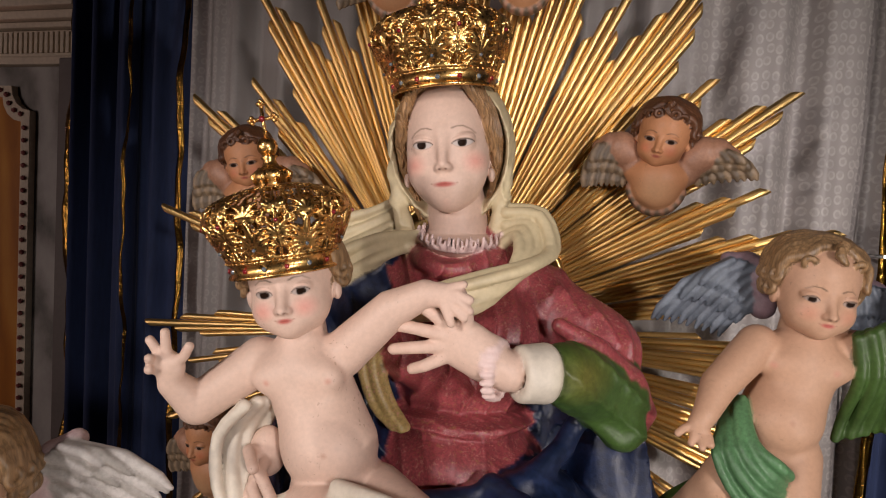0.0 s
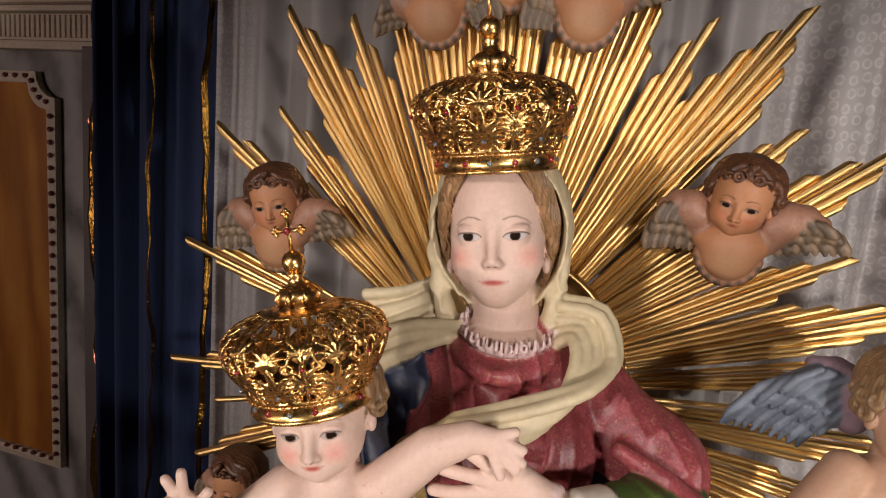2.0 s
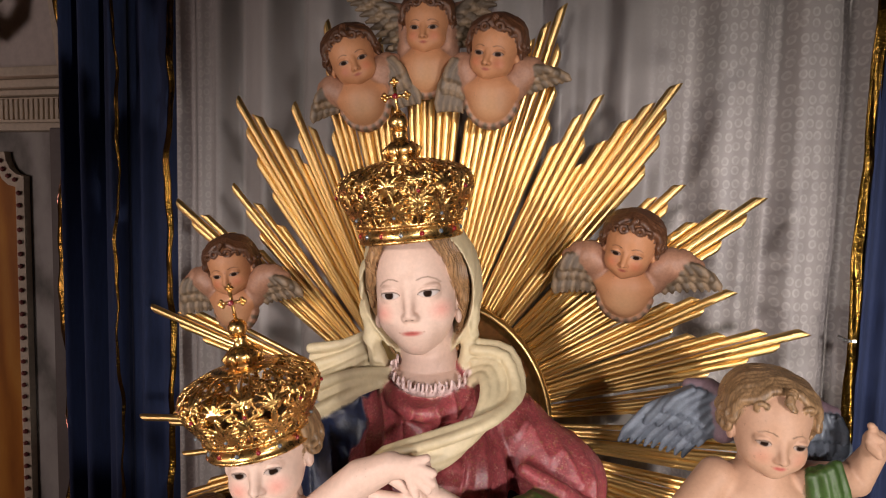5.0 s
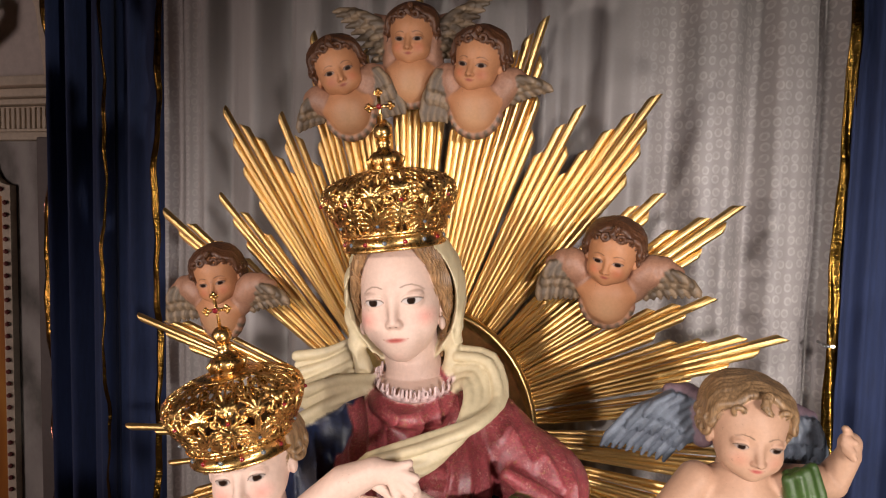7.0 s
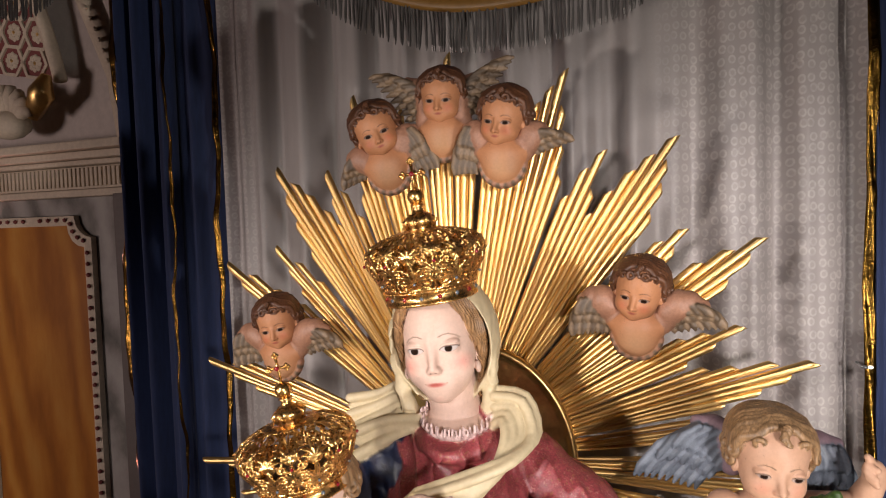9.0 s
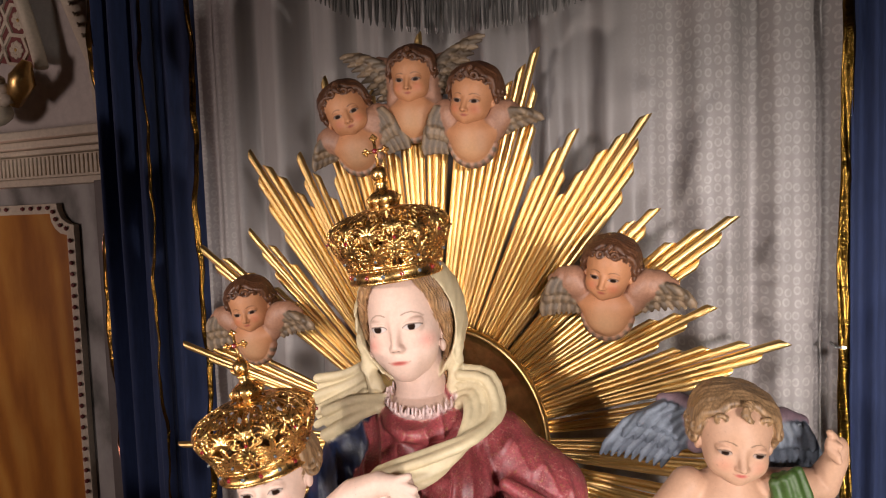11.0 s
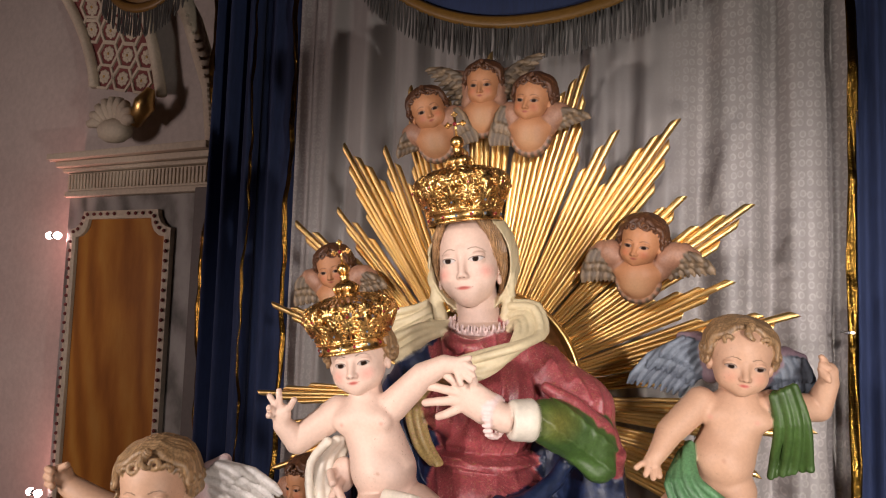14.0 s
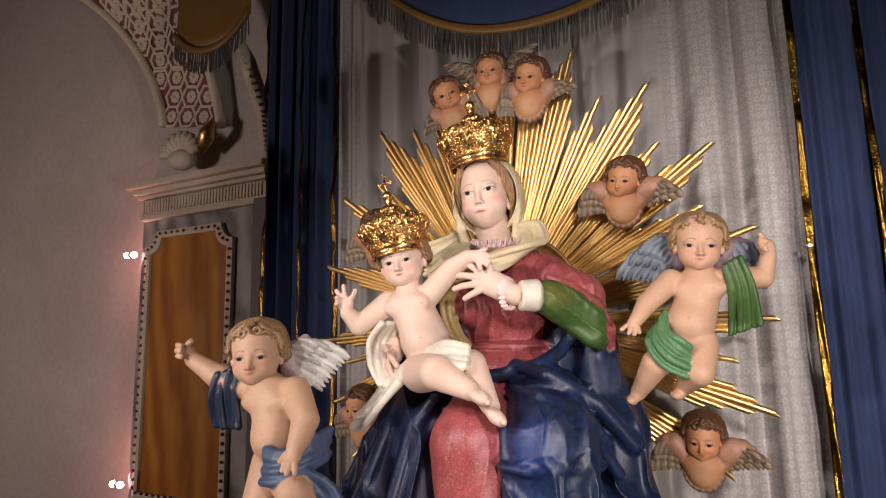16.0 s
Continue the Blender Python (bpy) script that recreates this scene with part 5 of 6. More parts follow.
# the infant on her lap
def infant():
    T = [(PALE, 0), (WHITE, 4)]
    c = Clay((-0.34, -0.86, 1.42), (0.22, -0.50, 1.95), 0.0027)
    c.slim = 0.93
    c.limb((-0.112, -0.590, 1.770), (-0.066, -0.595, 1.675), 0.060, 0.066, 0, 0.02)
    c.egg((-0.120, -0.595, 1.783), (0.072, 0.044, 0.036), 0, 0.02, (0, -12, 0))
    c.egg((-0.064, -0.620, 1.678), (0.064, 0.050, 0.052), 0, 0.025)
    c.egg((-0.045, -0.600, 1.612), (0.080, 0.076, 0.056), 0, 0.014)
    c.egg((-0.143, -0.625, 1.768), (0.034, 0.024, 0.026), 0, 0.014)
    c.egg((-0.078, -0.625, 1.776), (0.034, 0.024, 0.026), 0, 0.014)
    c.hollow((-0.053, -0.676, 1.684), (0.005, 0.009, 0.004), 0.004)
    c.limb((-0.118, -0.60, 1.80), (-0.118, -0.60, 1.84), 0.034, 0.032, 0, 0.012)
    c.chain([(-0.175, -0.600, 1.782), (-0.246, -0.635, 1.722), (-0.268, -0.660, 1.755)], [0.035, 0.030, 0.021], 0, 0.008)
    paw(c, (-0.268, -0.670, 1.780), (0.024, 0.015, 0.022), [[(-0.282, -0.675, 1.800), (-0.292, -0.677, 1.814)], [(-0.270, -0.675, 1.805), (-0.271, -0.677, 1.826)],
        [(-0.245, -0.675, 1.796), (-0.234, -0.68, 1.812)], [(-0.285, -0.685, 1.790), (-0.280, -0.695, 1.795)], [(-0.288, -0.682, 1.777), (-0.280, -0.694, 1.780)]], 0.0072, 0)
    c.chain([(-0.060, -0.590, 1.800), (0.004, -0.590, 1.866), (0.050, -0.595, 1.892)], [0.035, 0.029, 0.021], 0, 0.008)
    paw(c, (0.074, -0.598, 1.893), (0.024, 0.014, 0.018), [[(0.095, -0.604, 1.897), (0.112, -0.600, 1.890)], [(0.095, -0.606, 1.888), (0.113, -0.604, 1.876)],
        [(0.090, -0.606, 1.880), (0.106, -0.606, 1.866)], [(0.082, -0.606, 1.874), (0.090, -0.608, 1.858)], [(0.088, -0.600, 1.905), (0.102, -0.598, 1.909)]], 0.0068, 0)
    c.chain([(-0.065, -0.64, 1.598), (0.028, -0.768, 1.606), (0.114, -0.778, 1.566)], [0.054, 0.044, 0.024], 0, 0.004)
    c.egg((0.140, -0.792, 1.554), (0.032, 0.024, 0.017), 0, 0.010, (0, 25, 0))
    c.chain([(0.0, -0.60, 1.612), (0.088, -0.700, 1.618), (0.146, -0.738, 1.530)], [0.048, 0.042, 0.024], 0, 0.003)
    c.egg((0.166, -0.762, 1.510), (0.030, 0.024, 0.017), 0, 0.010, (0, 40, 0))
    for f in ((0.140, -0.792, 1.554), (0.166, -0.762, 1.510)):
        for k in range(5):
            c.egg((f[0] + 0.022 - 0.004 * k, f[1] - 0.018 + 0.004 * k, f[2] - 0.004 + 0.005 * (k - 1)), 0.0075 - 0.0006 * k, 0, 0.003)
    # white cloth
    c.cloth([(-0.03, -0.685, 1.638), (0.04, -0.735, 1.648), (0.095, -0.745, 1.640)], [(0, 0.01, 0.018), (0.0, 0.01, 0.022), (0.0, 0.01, 0.020)], 7, 0.0085, 1, 0.006)
    c.cloth([(-0.10, -0.66, 1.60), (-0.17, -0.645, 1.545), (-0.235, -0.60, 1.49), (-0.285, -0.58, 1.465)], [(0.02, 0, 0.03), (0.01, 0.02, 0.04), (0.01, 0.02, 0.035), (0.0, 0.02, 0.012)], 7, 0.0095, 1, 0.006)
    c.cloth([(-0.165, -0.60, 1.725), (-0.195, -0.60, 1.68), (-0.185, -0.62, 1.62), (-0.15, -0.65, 1.57)], [(0.016, 0.02, 0), (0.022, 0.02, 0), (0.022, 0.02, 0), (0.02, 0.01, 0)], 7, 0.0078, 1, 0.005)
    body = c.skin(T)
    paint(body, [((-0.053, -0.675, 1.686), (0.006, 0.02, 0.005), (0.35, 0.16, 0.10), 0.8, 0.9), ((-0.143, -0.65, 1.765), (0.006, 0.03, 0.006), (0.55, 0.24, 0.18), 0.8, 0.9),
                 ((-0.060, -0.65, 1.775), (0.006, 0.03, 0.006), (0.55, 0.24, 0.18), 0.8, 0.9), ((0.05, -0.80, 1.61), (0.04, 0.03, 0.035), (0.70, 0.33, 0.24), 0.5, 0.9)])
    Hm = pose(-0.134, -0.596, 1.888, 3, -11, 8) @ Matrix.Scale(0.98, 4)
    return carved("infant_statue", [body, moved(head(False, PALE, BLOND, 0.00145, "crowned", 0.75, 5, 0.1), Hm)], G,
                  "painted wooden infant with raised hand and white loincloth")


infant()


# the two flying putti
def putto_right():
    T = [(PINK, 0), (GREEN, 2), ((0.155, 0.18, 0.22), 3), ((0.25, 0.165, 0.19), 3), ((0.10, 0.23, 0.10), 2), ((0.11, 0.13, 0.16), 3)]
    c = Clay((0.36, -0.52, 1.36), (0.85, -0.18, 2.02), 0.0028)
    c.slim = 0.90
    c.limb((0.606, -0.355, 1.795), (0.578, -0.360, 1.70), 0.062, 0.064, 0, 0.02)
    c.egg((0.606, -0.350, 1.815), (0.078, 0.046, 0.036), 0, 0.02)
    for x in (0.575, 0.642):
        c.egg((x, -0.382, 1.800), (0.034, 0.024, 0.026), 0, 0.014)
    c.hollow((0.577, -0.440, 1.722), (0.005, 0.009, 0.004), 0.004)
    c.egg((0.578, -0.380, 1.715), (0.062, 0.056, 0.052), 0, 0.02)
    c.egg((0.573, -0.355, 1.662), (0.070, 0.060, 0.046), 0, 0.014)
    c.limb((0.612, -0.36, 1.83), (0.614, -0.36, 1.87), 0.036, 0.034, 0, 0.02)
    c.chain([(0.540, -0.365, 1.825), (0.478, -0.405, 1.765), (0.455, -0.435, 1.728)], [0.035, 0.030, 0.021], 0, 0.008)
    paw(c, (0.444, -0.445, 1.712), (0.018, 0.016, 0.020), [[(0.436, -0.455, 1.700), (0.432, -0.460, 1.688)], [(0.446, -0.458, 1.697), (0.446, -0.466, 1.685)], [(0.424, -0.448, 1.706), (0.414, -0.452, 1.698)], [(0.456, -0.455, 1.700), (0.458, -0.464, 1.690)]], 0.0068, 0)
    c.chain([(0.672, -0.355, 1.828), (0.762, -0.325, 1.825), (0.778, -0.345, 1.880)], [0.035, 0.030, 0.021], 0, 0.008)
    paw(c, (0.776, -0.352, 1.902), (0.020, 0.018, 0.022), [[(0.758, -0.372, 1.908), (0.768, -0.38, 1.898)], [(0.760, -0.370, 1.918), (0.772, -0.376, 1.912)], [(0.766, -0.365, 1.926), (0.760, -0.37, 1.932)], [(0.760, -0.372, 1.898), (0.770, -0.38, 1.888)]], 0.0072, 0)
    c.chain([(0.548, -0.365, 1.655), (0.490, -0.410, 1.610), (0.440, -0.365, 1.535)], [0.050, 0.040, 0.023], 0, 0.008)
    c.egg((0.420, -0.380, 1.515), (0.022, 0.030, 0.015), 0, 0.010)
    c.chain([(0.600, -0.370, 1.655), (0.592, -0.415, 1.590), (0.548, -0.345, 1.545)], [0.050, 0.040, 0.023], 0, 0.008)
    c.egg((0.535, -0.360, 1.528), (0.020, 0.030, 0.015), 0, 0.010)
    # green drapery: hanging from one arm, round the hip, behind a leg
    c.cloth([(0.690, -0.388, 1.862), (0.706, -0.382, 1.80), (0.710, -0.345, 1.72), (0.708, -0.34, 1.695)], [(0.020, 0, 0.012), (0.026, 0, 0.006), (0.032, 0, 0), (0.034, 0, 0.012)], 7, 0.0075, 1, 0.005)
    c.cloth([(0.508, -0.385, 1.725), (0.500, -0.435, 1.680), (0.528, -0.455, 1.640), (0.566, -0.435, 1.615)], [(0.012, 0, 0.018), (0.026, 0, 0.012), (0.022, 0, 0.030), (0.006, 0, 0.034)], 7, 0.0078, 4, 0.005)
    c.cloth([(0.500, -0.36, 1.60), (0.43, -0.33, 1.535), (0.395, -0.32, 1.46)], [(0.02, 0, 0.02), (0.02, 0, 0.02), (0.02, 0, 0.02)], 5, 0.0095, 1, 0.009)
    feathers(c, (0.565, -0.295, 1.878), (0.508, -0.288, 1.952), (0.392, -0.280, 1.842), 3, 2, 5, 8, 1.0, 0.0145, side=-1)
    feathers(c, (0.660, -0.290, 1.865), (0.745, -0.275, 1.918), (0.775, -0.255, 1.800), 3, 2, 5, 8, 1.0, 0.0140)
    body = c.skin(T)
    paint(body, [((0.577, -0.44, 1.724), (0.006, 0.03, 0.006), (0.38, 0.17, 0.10), 0.8, 0.9), ((0.555, -0.40, 1.802), (0.008, 0.03, 0.007), (0.55, 0.24, 0.17), 0.7, 0.9), ((0.640, -0.40, 1.798), (0.008, 0.03, 0.007), (0.55, 0.24, 0.17), 0.7, 0.9)])
    Hm = pose(0.614, -0.368, 1.913, 8, 5, 4) @ Matrix.Scale(0.95, 4)
    return carved("putto_statue", [body, moved(head(False, PINK, BLOND, 0.0017, "combed", 0.4, 21, wide=1.14), Hm)], G,
                  "painted wooden flying putto with blue-grey wings and green drapery", group="flying putti")


def putto_left():
    T = [(PINK, 0), ((0.012, 0.02, 0.05), 2), ((0.50, 0.46, 0.43), 3), ((0.52, 0.37, 0.36), 3), ((0.06, 0.09, 0.17), 2), ((0.34, 0.31, 0.28), 3)]
    c = Clay((-0.70, -1.00, 1.12), (-0.16, -0.66, 1.76), 0.0029)
    c.slim = 0.86
    c.limb((-0.395, -0.800, 1.545), (-0.368, -0.805, 1.440), 0.066, 0.068, 0, 0.02)
    c.egg((-0.398, -0.796, 1.556), (0.080, 0.050, 0.038), 0, 0.02, (0, -6, 0))
    for x in (-0.430, -0.358):
        c.egg((x, -0.832, 1.538), (0.036, 0.026, 0.028), 0, 0.014)
    c.hollow((-0.372, -0.888, 1.468), (0.005, 0.009, 0.004), 0.004)
    c.egg((-0.370, -0.825, 1.455), (0.066, 0.058, 0.056), 0, 0.02)
    c.egg((-0.362, -0.800, 1.400), (0.074, 0.064, 0.050), 0, 0.014)
    c.limb((-0.415, -0.81, 1.57), (-0.425, -0.81, 1.61), 0.040, 0.038, 0, 0.02)
    c.chain([(-0.470, -0.80, 1.568), (-0.560, -0.815, 1.600), (-0.620, -0.835, 1.640)], [0.040, 0.036, 0.024], 0, 0.012)
    paw(c, (-0.633, -0.845, 1.664), (0.024, 0.022, 0.022), [[(-0.640, -0.868, 1.678), (-0.626, -0.872, 1.676)], [(-0.642, -0.868, 1.664), (-0.626, -0.872, 1.662)], [(-0.640, -0.866, 1.650), (-0.624, -0.870, 1.648)], [(-0.615, -0.86, 1.682), (-0.602, -0.862, 1.688)]], 0.0082, 0)
    c.chain([(-0.330, -0.80, 1.560), (-0.270, -0.845, 1.500), (-0.266, -0.885, 1.450)], [0.044, 0.038, 0.026], 0, 0.012)
    paw(c, (-0.264, -0.900, 1.430), (0.022, 0.018, 0.024), [[(-0.275, -0.915, 1.415), (-0.276, -0.922, 1.402)], [(-0.262, -0.918, 1.412), (-0.262, -0.925, 1.397)], [(-0.250, -0.912, 1.412), (-0.246, -0.918, 1.398)], [(-0.282, -0.905, 1.432), (-0.288, -0.914, 1.420)]], 0.0082, 0)
    c.chain([(-0.345, -0.81, 1.385), (-0.280, -0.870, 1.345), (-0.25, -0.83, 1.22)], [0.062, 0.050, 0.032], 0, 0.012)
    c.chain([(-0.390, -0.80, 1.385), (-0.395, -0.850, 1.280), (-0.38, -0.79, 1.19)], [0.062, 0.050, 0.032], 0, 0.012)
    c.egg((-0.24, -0.85, 1.19), (0.022, 0.034, 0.018), 0, 0.01)
    c.egg((-0.38, -0.81, 1.16), (0.022, 0.034, 0.018), 0, 0.01)
    c.cloth([(-0.505, -0.83, 1.610), (-0.520, -0.83, 1.56), (-0.525, -0.815, 1.50), (-0.522, -0.81, 1.475)], [(0.030, 0, 0.01), (0.036, 0, 0.01), (0.038, 0, 0), (0.036, 0, 0)], 7, 0.0088, 1, 0.006)
    c.cloth([(-0.355, -0.875, 1.400), (-0.305, -0.885, 1.400), (-0.255, -0.845, 1.425), (-0.240, -0.80, 1.44)], [(0, 0, 0.035), (0, 0, 0.03), (0, 0, 0.03), (0, 0, 0.03)], 6, 0.0095, 4, 0.009)
    c.cloth([(-0.270, -0.86, 1.37), (-0.225, -0.83, 1.33), (-0.19, -0.81, 1.25)], [(0.02, 0, 0.02), (0.025, 0, 0.02), (0.02, 0, 0.01)], 5, 0.0095, 4, 0.009)
    feathers(c, (-0.372, -0.735, 1.580), (-0.362, -0.715, 1.688), (-0.232, -0.700, 1.640), 3, 2, 5, 8, 1.0, 0.0150)
    feathers(c, (-0.480, -0.735, 1.590), (-0.560, -0.73, 1.670), (-0.600, -0.72, 1.600), 3, 2, 5, 6, 1.0, 0.0120, side=-1)
    body = c.skin(T)
    paint(body, [((-0.372, -0.89, 1.468), (0.007, 0.03, 0.006), (0.36, 0.17, 0.10), 0.8, 0.9)])
    Hm = pose(-0.438, -0.812, 1.646, 3, -4, 20) @ Matrix.Scale(1.0, 4)
    return carved("putto_statue", [body, moved(head(False, PINK, BLOND, 0.0017, "curls", 0.45, 33, wide=1.08), Hm)], G,
                  "painted wooden flying putto with white wings and blue drapery", group="flying putti")


putto_right()
putto_left()


# winged cherub heads on the rays
def cherub(m, wings, label, seed, hair=DARK_HAIR, tilt=0, turn=0):
    """Head, small breast with a feathered hem, and two wings; wings: (root, top, tip) of each, in the cherub's own frame."""
    T = [(TAN, 0), ((0.115, 0.080, 0.050), 3), ((0.36, 0.180, 0.110), 3), (DARK_HAIR, 1), ((0.24, 0.165, 0.10), 3)]
    c = Clay((-0.22, -0.09, -0.20), (0.22, 0.14, 0.14), 0.0029)
    c.egg((0, 0.030, -0.095), (0.054, 0.044, 0.058), 0, 0.02)
    c.egg((0, 0.032, -0.076), (0.072, 0.036, 0.026), 0, 0.025)
    c.limb((0, 0.03, -0.04), (0, 0.03, -0.08), 0.034, 0.038, 0, 0.02)
    for k in range(17):
        a = math.pi * (0.06 + 0.88 * k / 16)
        c.egg((0.055 * math.cos(a), 0.030, -0.098 - 0.058 * math.sin(a)), (0.0075, 0.014, 0.0095), 1 if k % 2 else 2, 0.004)
    for i, (root, top, tip) in enumerate(wings):
        feathers(c, root, top, tip, 2, 1, 4, 7, 1.0, 0.0175, side=-1 if tip[0] < root[0] else 1)
    body = c.skin(T)
    paint(body, [((0, 0.0, -0.115), (0.055, 0.06, 0.05), (0.46, 0.27, 0.145), 0.8, 0.9)])
    hd = moved(head(False, TAN, hair, 0.0016, "curls", 0.6, seed, lips=(0.30, 0.065, 0.045)), pose(0, 0.018, -0.002, 13, tilt, turn) @ Matrix.Scale(0.87, 4))
    return carved("cherub_statue", [body, hd], G @ m, label, group="winged cherub heads")


def at(x, y, z, ry=0, rz=0, s=1.0):
    return pose(x, y, z, 0, ry, rz) @ Matrix.Scale(s, 4)


LOW = [((-0.055, 0.035, -0.062), (-0.128, 0.030, -0.030), (-0.150, 0.030, -0.118)), ((0.055, 0.035, -0.068), (0.138, 0.030, -0.022), (0.188, 0.030, -0.066))]
cherub(at(0.415, -0.125, 2.176, 4, -8, 0.95), LOW, "painted wooden cherub head with spread brown wings on the rays", 41, tilt=7, turn=-6)
cherub(at(-0.470, -0.115, 2.092, -3, -4, 0.93), LOW, "painted wooden cherub head with folded wings beside the small crown", 42, tilt=-9, turn=12)
cherub(at(-0.180, -0.115, 2.562, -15, 4, 0.95), [((-0.05, 0.035, -0.07), (-0.09, 0.035, -0.05), (-0.13, 0.035, -0.11)), ((0.05, 0.035, -0.07), (0.09, 0.035, -0.02), (0.125, 0.035, -0.13))],
       "painted wooden tilted cherub head with folded wings above the crown", 43, tilt=-6, turn=8)
cherub(at(-0.022, -0.095, 2.634, 0, 0, 0.92), [((-0.05, 0.035, -0.06), (-0.10, 0.05, 0.055), (-0.205, 0.05, 0.075)), ((0.05, 0.035, -0.06), (0.09, 0.05, 0.055), (0.185, 0.05, 0.095))],
       "painted wooden cherub head with raised wings at the sunburst's top", 44)
cherub(at(0.128, -0.130, 2.570, 3, -2, 0.95), [((-0.05, 0.035, -0.07), (-0.09, 0.035, -0.02), (-0.12, 0.035, -0.13)), ((0.05, 0.035, -0.07), (0.10, 0.035, -0.03), (0.165, 0.035, -0.05))],
       "painted wooden cherub head with spread wings beside the topmost", 45, tilt=6, turn=-8)
cherub(at(-0.545, -0.115, 1.45, -4, -20, 0.93), LOW, "painted wooden cherub head with folded wings half hidden by the cloth", 46)
cherub(at(0.590, -0.120, 1.385, 4, -6, 0.93), LOW, "painted wooden cherub head looking down with spread brown wings", 47)


# ---- crowns ----
def crown(m, R, hgt, label, seed):
    """Band with gems, bulging pierced scrollwork, finial with ball and cross."""
    t = thing("crown", m, label, "crown", "gilded crowns")
    bm = bmesh.new()
    b = 0.20 * hgt
    lathe(bm, [(R * 0.97, 0), (R * 1.03, 0), (R * 1.05, b * 0.10), (R * 1.03, b * 0.2), (R * 1.0, b * 0.26), (R * 1.0, b * 0.74), (R * 1.04, b * 0.82), (R * 1.06, b * 0.92), (R * 1.03, b), (R * 0.97, b), (R * 0.95, b * 0.5), (R * 0.97, 0)], 64, cap=False)
    part("band", bm, GOLD_BRIGHT, t, "polished gold band")
    bead = bmesh.new()
    ball(bead, (0, 0, 0), R * 0.024, 1)
    bd = bpy.data.meshes.new("bead")
    bead.to_mesh(bd)
    bd.materials.append(GOLD_BRIGHT)
    for k in range(56):
        a = 2 * math.pi * k / 56
        o = new("bead", bd)
        o.parent = t
        o.location = (R * 1.055 * math.cos(a), R * 1.055 * math.sin(a), b * 0.92)
    for k in range(16):
        a = 2 * math.pi * k / 16 + 0.05
        bm = bmesh.new()
        ball(bm, (0, 0, 0), (R * 0.048, R * 0.035, R * 0.048), 2)
        g = part("gem", bm, RUBY if k % 2 else OPAL, t, "red gem" if k % 2 else "pale gem")
        g.matrix_local = pose(R * 1.01 * math.cos(a), R * 1.01 * math.sin(a), b * 0.5, 0, 0, math.degrees(a) + 90)

    def outline(z):
        """Radius of the pierced body at a height between 0 and 1."""
        return R * float(np.interp(z, (0, 0.08, 0.20, 0.34, 0.48, 0.60, 0.72, 0.82, 0.90, 0.96, 1.0), (1.0, 1.05, 1.14, 1.24, 1.31, 1.33, 1.28, 1.14, 0.90, 0.62, 0.34)))

    def surf(a, z, out=0.0):
        r = outline(max(0, min(1, z))) + out
        return Vector((r * math.cos(a), r * math.sin(a), b + z * (hgt - b)))

    def relief(x, y):
        """Height of the pierced leafwork on one panel; x, y in band radii, below 0 is a gap."""
        top = np.full(x.shape, -1.0)

        def fan(cx, cy, size, lobes, spread, turn):
            nonlocal top
            dx, dy = np.abs(x - cx), (y - cy) * turn
            r = np.hypot(dx, dy)
            th = np.arctan2(dx, dy)
            th = th - 0.55 * (r / size) ** 2 * np.sin(np.minimum(th, 1.6))
            step = spread / lobes
            k = np.clip(np.round(th / step), 0, lobes)
            reach = size * (1 - 0.45 * (k / lobes) ** 1.4)
            q = np.clip(r / reach, 0, 1.3)
            half = np.maximum(0.012, 0.052 * size / 0.5 * np.sin(np.clip(q, 0, 1) * 2.9 + 0.12))
            across = np.abs(th - k * step) * r
            h = (1 - (across / half) ** 2) * (q < 1) + (-1) * (q >= 1)
            h = np.maximum(h, (0.35 - r / size) * 2)
            top = np.maximum(top, h * (0.45 + 0.75 * q * (q < 1)))

        def loop(cx, cy, r0, w):
            nonlocal top
            for s in (-1, 1):
                top = np.maximum(top, (1 - (np.abs(np.hypot(x - s * cx, y - cy) - r0) / w) ** 2) * 0.7)

        def strap(f, w, y0, y1):
            nonlocal top
            for s in (-1, 1):
                top = np.maximum(top, np.where((y > y0) & (y < y1), (1 - ((x - s * f(y)) / w) ** 2) * (0.8 + 0.15 * np.sin(y * 70)), -1))
        fan(0, 0.22, 0.62, 5, 2.0, 1)
        fan(0, 0.92, 0.44, 3, 1.4, 1)
        for s in (-1, 1):
            fan(s * 0.53, 0.50, 0.46, 4, 1.7, 1)
            fan(s * 0.53, 0.40, 0.36, 3, 1.5, -1)
            fan(s * 0.53, 1.05, 0.36, 3, 1.3, 1)
            fan(s * 0.24, 0.02, 0.20, 3, 1.4, 1)
        loop(0.30, 0.82, 0.085, 0.026)
        loop(0.34, 0.20, 0.07, 0.024)
        loop(0.20, 1.38, 0.08, 0.026)
        strap(lambda v: 0.27 + 0.10 * np.sin((v - 0.8) * 4.2), 0.030, 0.80, 1.60)
        strap(lambda v: 0.53 + 0 * v, 0.030, 0.0, 1.60)
        top = np.maximum(top, 1 - ((y - 0.0) / 0.07) ** 2)
        top = np.maximum(top, 1 - ((y - 1.60) / 0.08) ** 2)
        return top

    nu, nv = 72, 100
    gu, gv = np.meshgrid(np.linspace(-1, 1, nu + 1), np.linspace(0, 1, nv + 1))
    hh = relief(gu * 0.53, gv * 1.60)
    bm = bmesh.new()
    grid = [[bm.verts.new(surf(gu[j, i] * math.pi / 8, gv[j, i], R * (0.060 * math.sqrt(max(0.0, min(1.2, hh[j, i]))) - 0.01))) for i in range(nu + 1)] for j in range(nv + 1)]
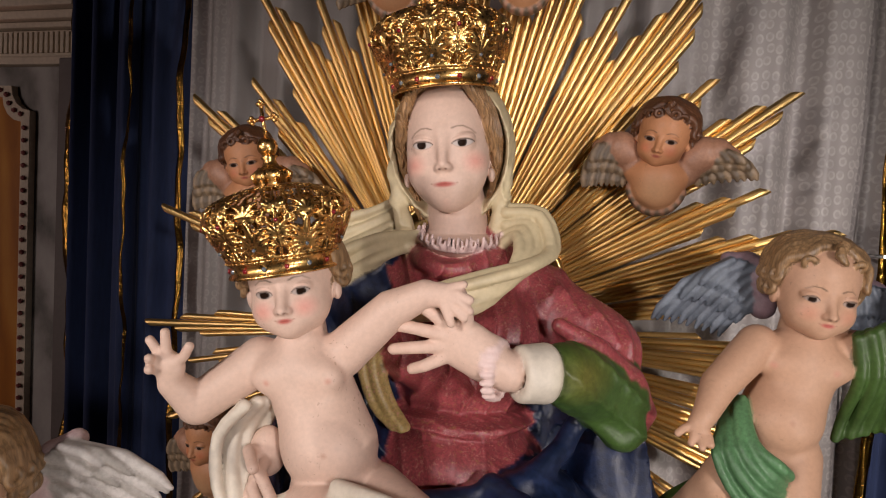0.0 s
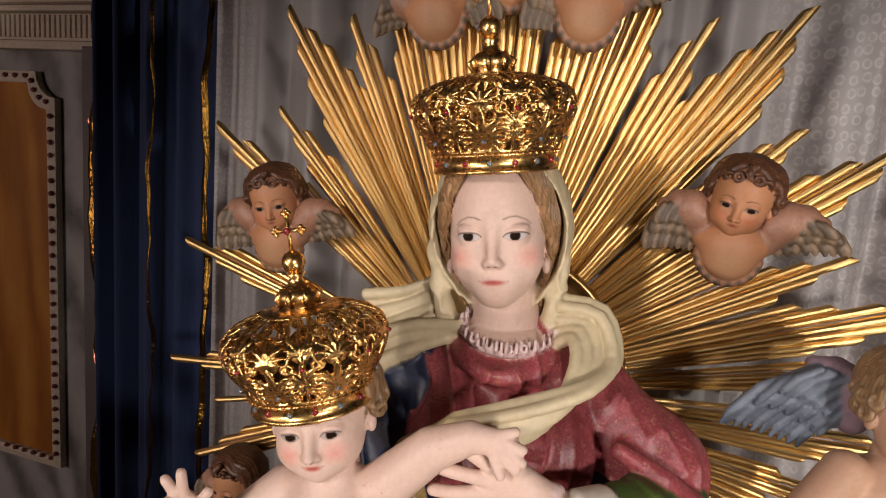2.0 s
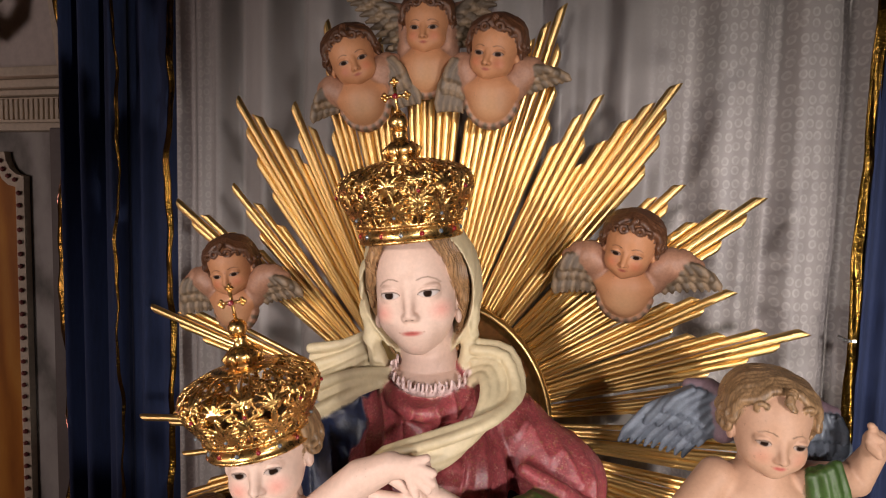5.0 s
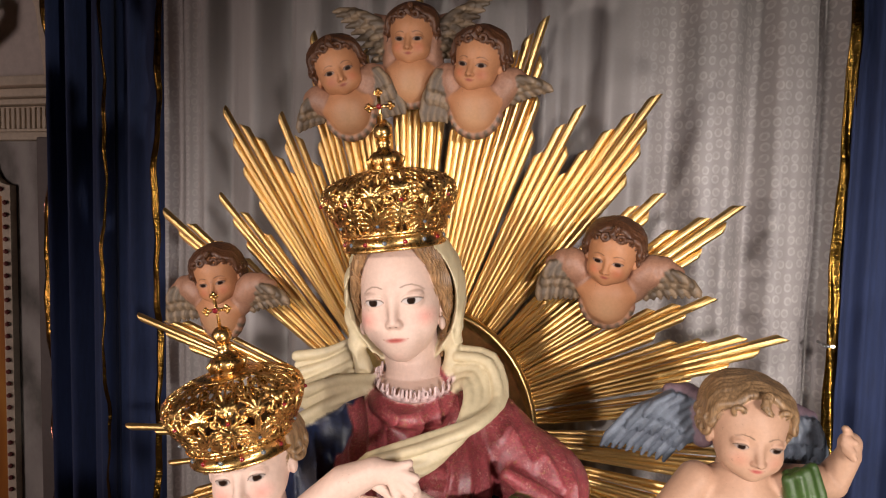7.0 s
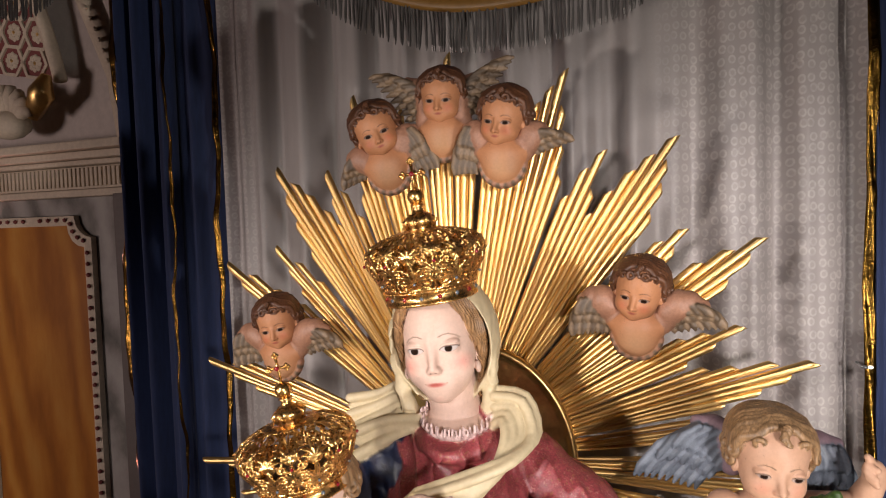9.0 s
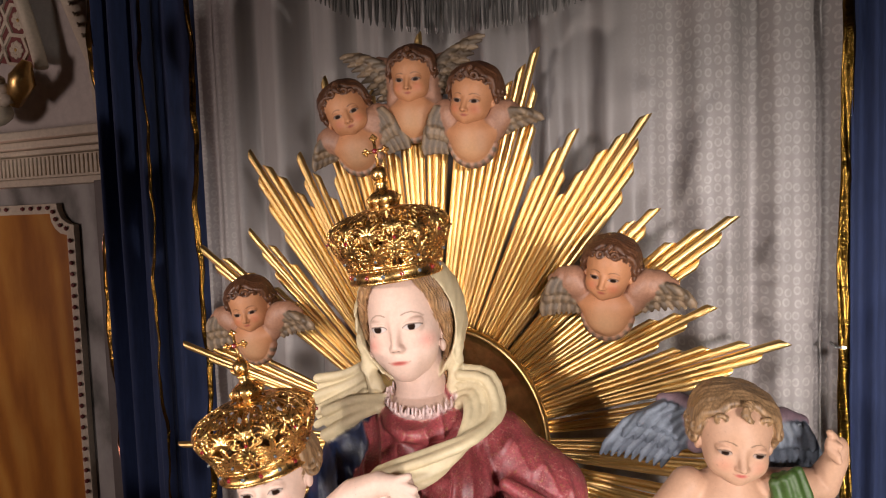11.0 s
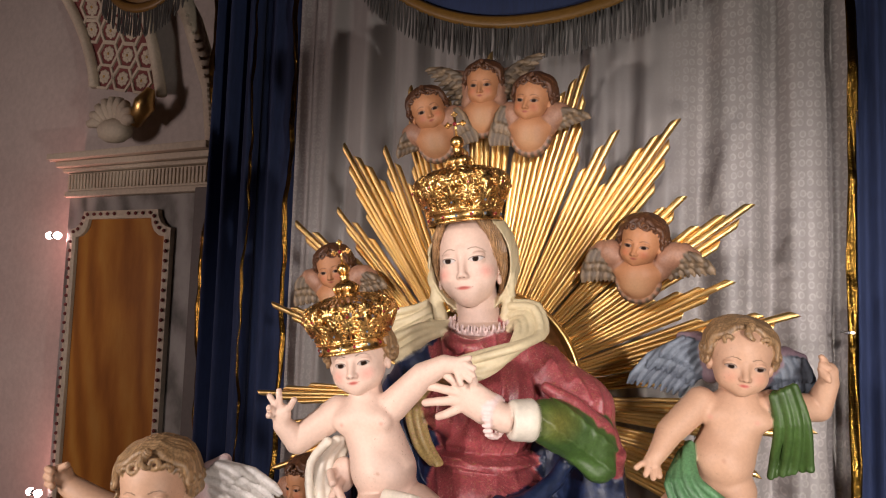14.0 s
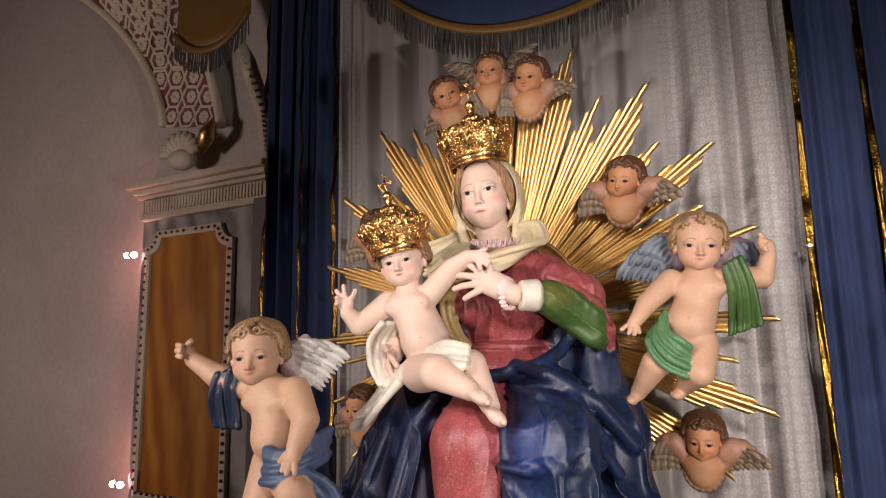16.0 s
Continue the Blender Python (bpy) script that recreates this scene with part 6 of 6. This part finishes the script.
    for j in range(nv):
        for i in range(nu):
            if hh[j:j + 2, i:i + 2].mean() > -0.12:
                bm.faces.new((grid[j][i], grid[j][i + 1], grid[j + 1][i + 1], grid[j + 1][i]))
    bmesh.ops.delete(bm, geom=[v for v in bm.verts if not v.link_faces], context="VERTS")
    pd = bpy.data.meshes.new("openwork_panel")
    bm.to_mesh(pd)
    bm.free()
    pd.materials.append(GOLD_BRIGHT)
    pd.polygons.foreach_set("use_smooth", [True] * len(pd.polygons))
    for k in range(8):
        o = new("openwork_panel", pd)
        o.parent = t
        o.matrix_local = pose(0, 0, 0, 0, 0, 45 * k - 90)
        o.modifiers.new("thick", "SOLIDIFY").thickness = R * 0.02
        a = 2 * math.pi * k / 8 - math.pi / 2
        bm = bmesh.new()
        ball(bm, surf(a, 0.14, R * 0.07), R * 0.035, 2)
        part("gem", bm, OPAL, t, "pale gem")
        bm = bmesh.new()
        ball(bm, surf(a + 0.3927, 0.50, R * 0.06), R * 0.04, 2)
        part("gem", bm, RUBY, t, "red gem")
    z = hgt
    bm = bmesh.new()
    lathe(bm, [(R * 0.36, z - R * 0.10), (R * 0.28, z - R * 0.02), (R * 0.33, z + R * 0.08), (R * 0.36, z + R * 0.18), (R * 0.30, z + R * 0.28), (R * 0.15, z + R * 0.36), (R * 0.11, z + R * 0.46), (R * 0.16, z + R * 0.52), (R * 0.10, z + R * 0.56)], 24)
    part("finial", bm, GOLD_BRIGHT, t)
    for k in range(8):
        a = 2 * math.pi * k / 8
        bm = bmesh.new()
        tube(bm, [(R * 0.30 * math.cos(a), R * 0.30 * math.sin(a), z + R * 0.02), (R * 0.37 * math.cos(a), R * 0.37 * math.sin(a), z + R * 0.17), (R * 0.20 * math.cos(a), R * 0.20 * math.sin(a), z + R * 0.33)], [R * 0.04, R * 0.055, R * 0.025], 6)
        part("finial_leaf", bm, GOLD_BRIGHT, t)
    bm = bmesh.new()
    ball(bm, (0, 0, z + R * 0.71), R * 0.19, 3)
    part("orb", bm, GOLD_BRIGHT, t, "polished gold orb")
    bm = bmesh.new()
    zc = z + R * 1.22
    tube(bm, [(0, 0, z + R * 0.84), (0, 0, zc + R * 0.26)], R * 0.035, 8)
    tube(bm, [(-R * 0.20, 0, zc), (R * 0.20, 0, zc)], R * 0.035, 8)
    for p in ((-0.22, 0), (0.22, 0), (0, 0.28)):
        for d in ((-0.05, 0), (0.05, 0), (0, 0.05), (0, -0.05)):
            ball(bm, (R * (p[0] + d[0]), 0, zc + R * (p[1] + d[1])), R * 0.05, 1)
    part("cross", bm, GOLD_BRIGHT, t, "small gold cross with lobed ends")
    bm = bmesh.new()
    ball(bm, (0, -R * 0.05, zc), R * 0.06, 2)
    part("cross_gem", bm, RUBY, t, "red gem")
    return t


crown(G @ pose(0.021, -0.375, 2.197, 3, -7, 0), 0.086, 0.136, "large gilded openwork crown with gems on the woman's head", 3)
crown(G @ pose(-0.143, -0.598, 1.908, 3, -11, 0), 0.0730, 0.119, "small gilded openwork crown with gems on the infant's head", 4)
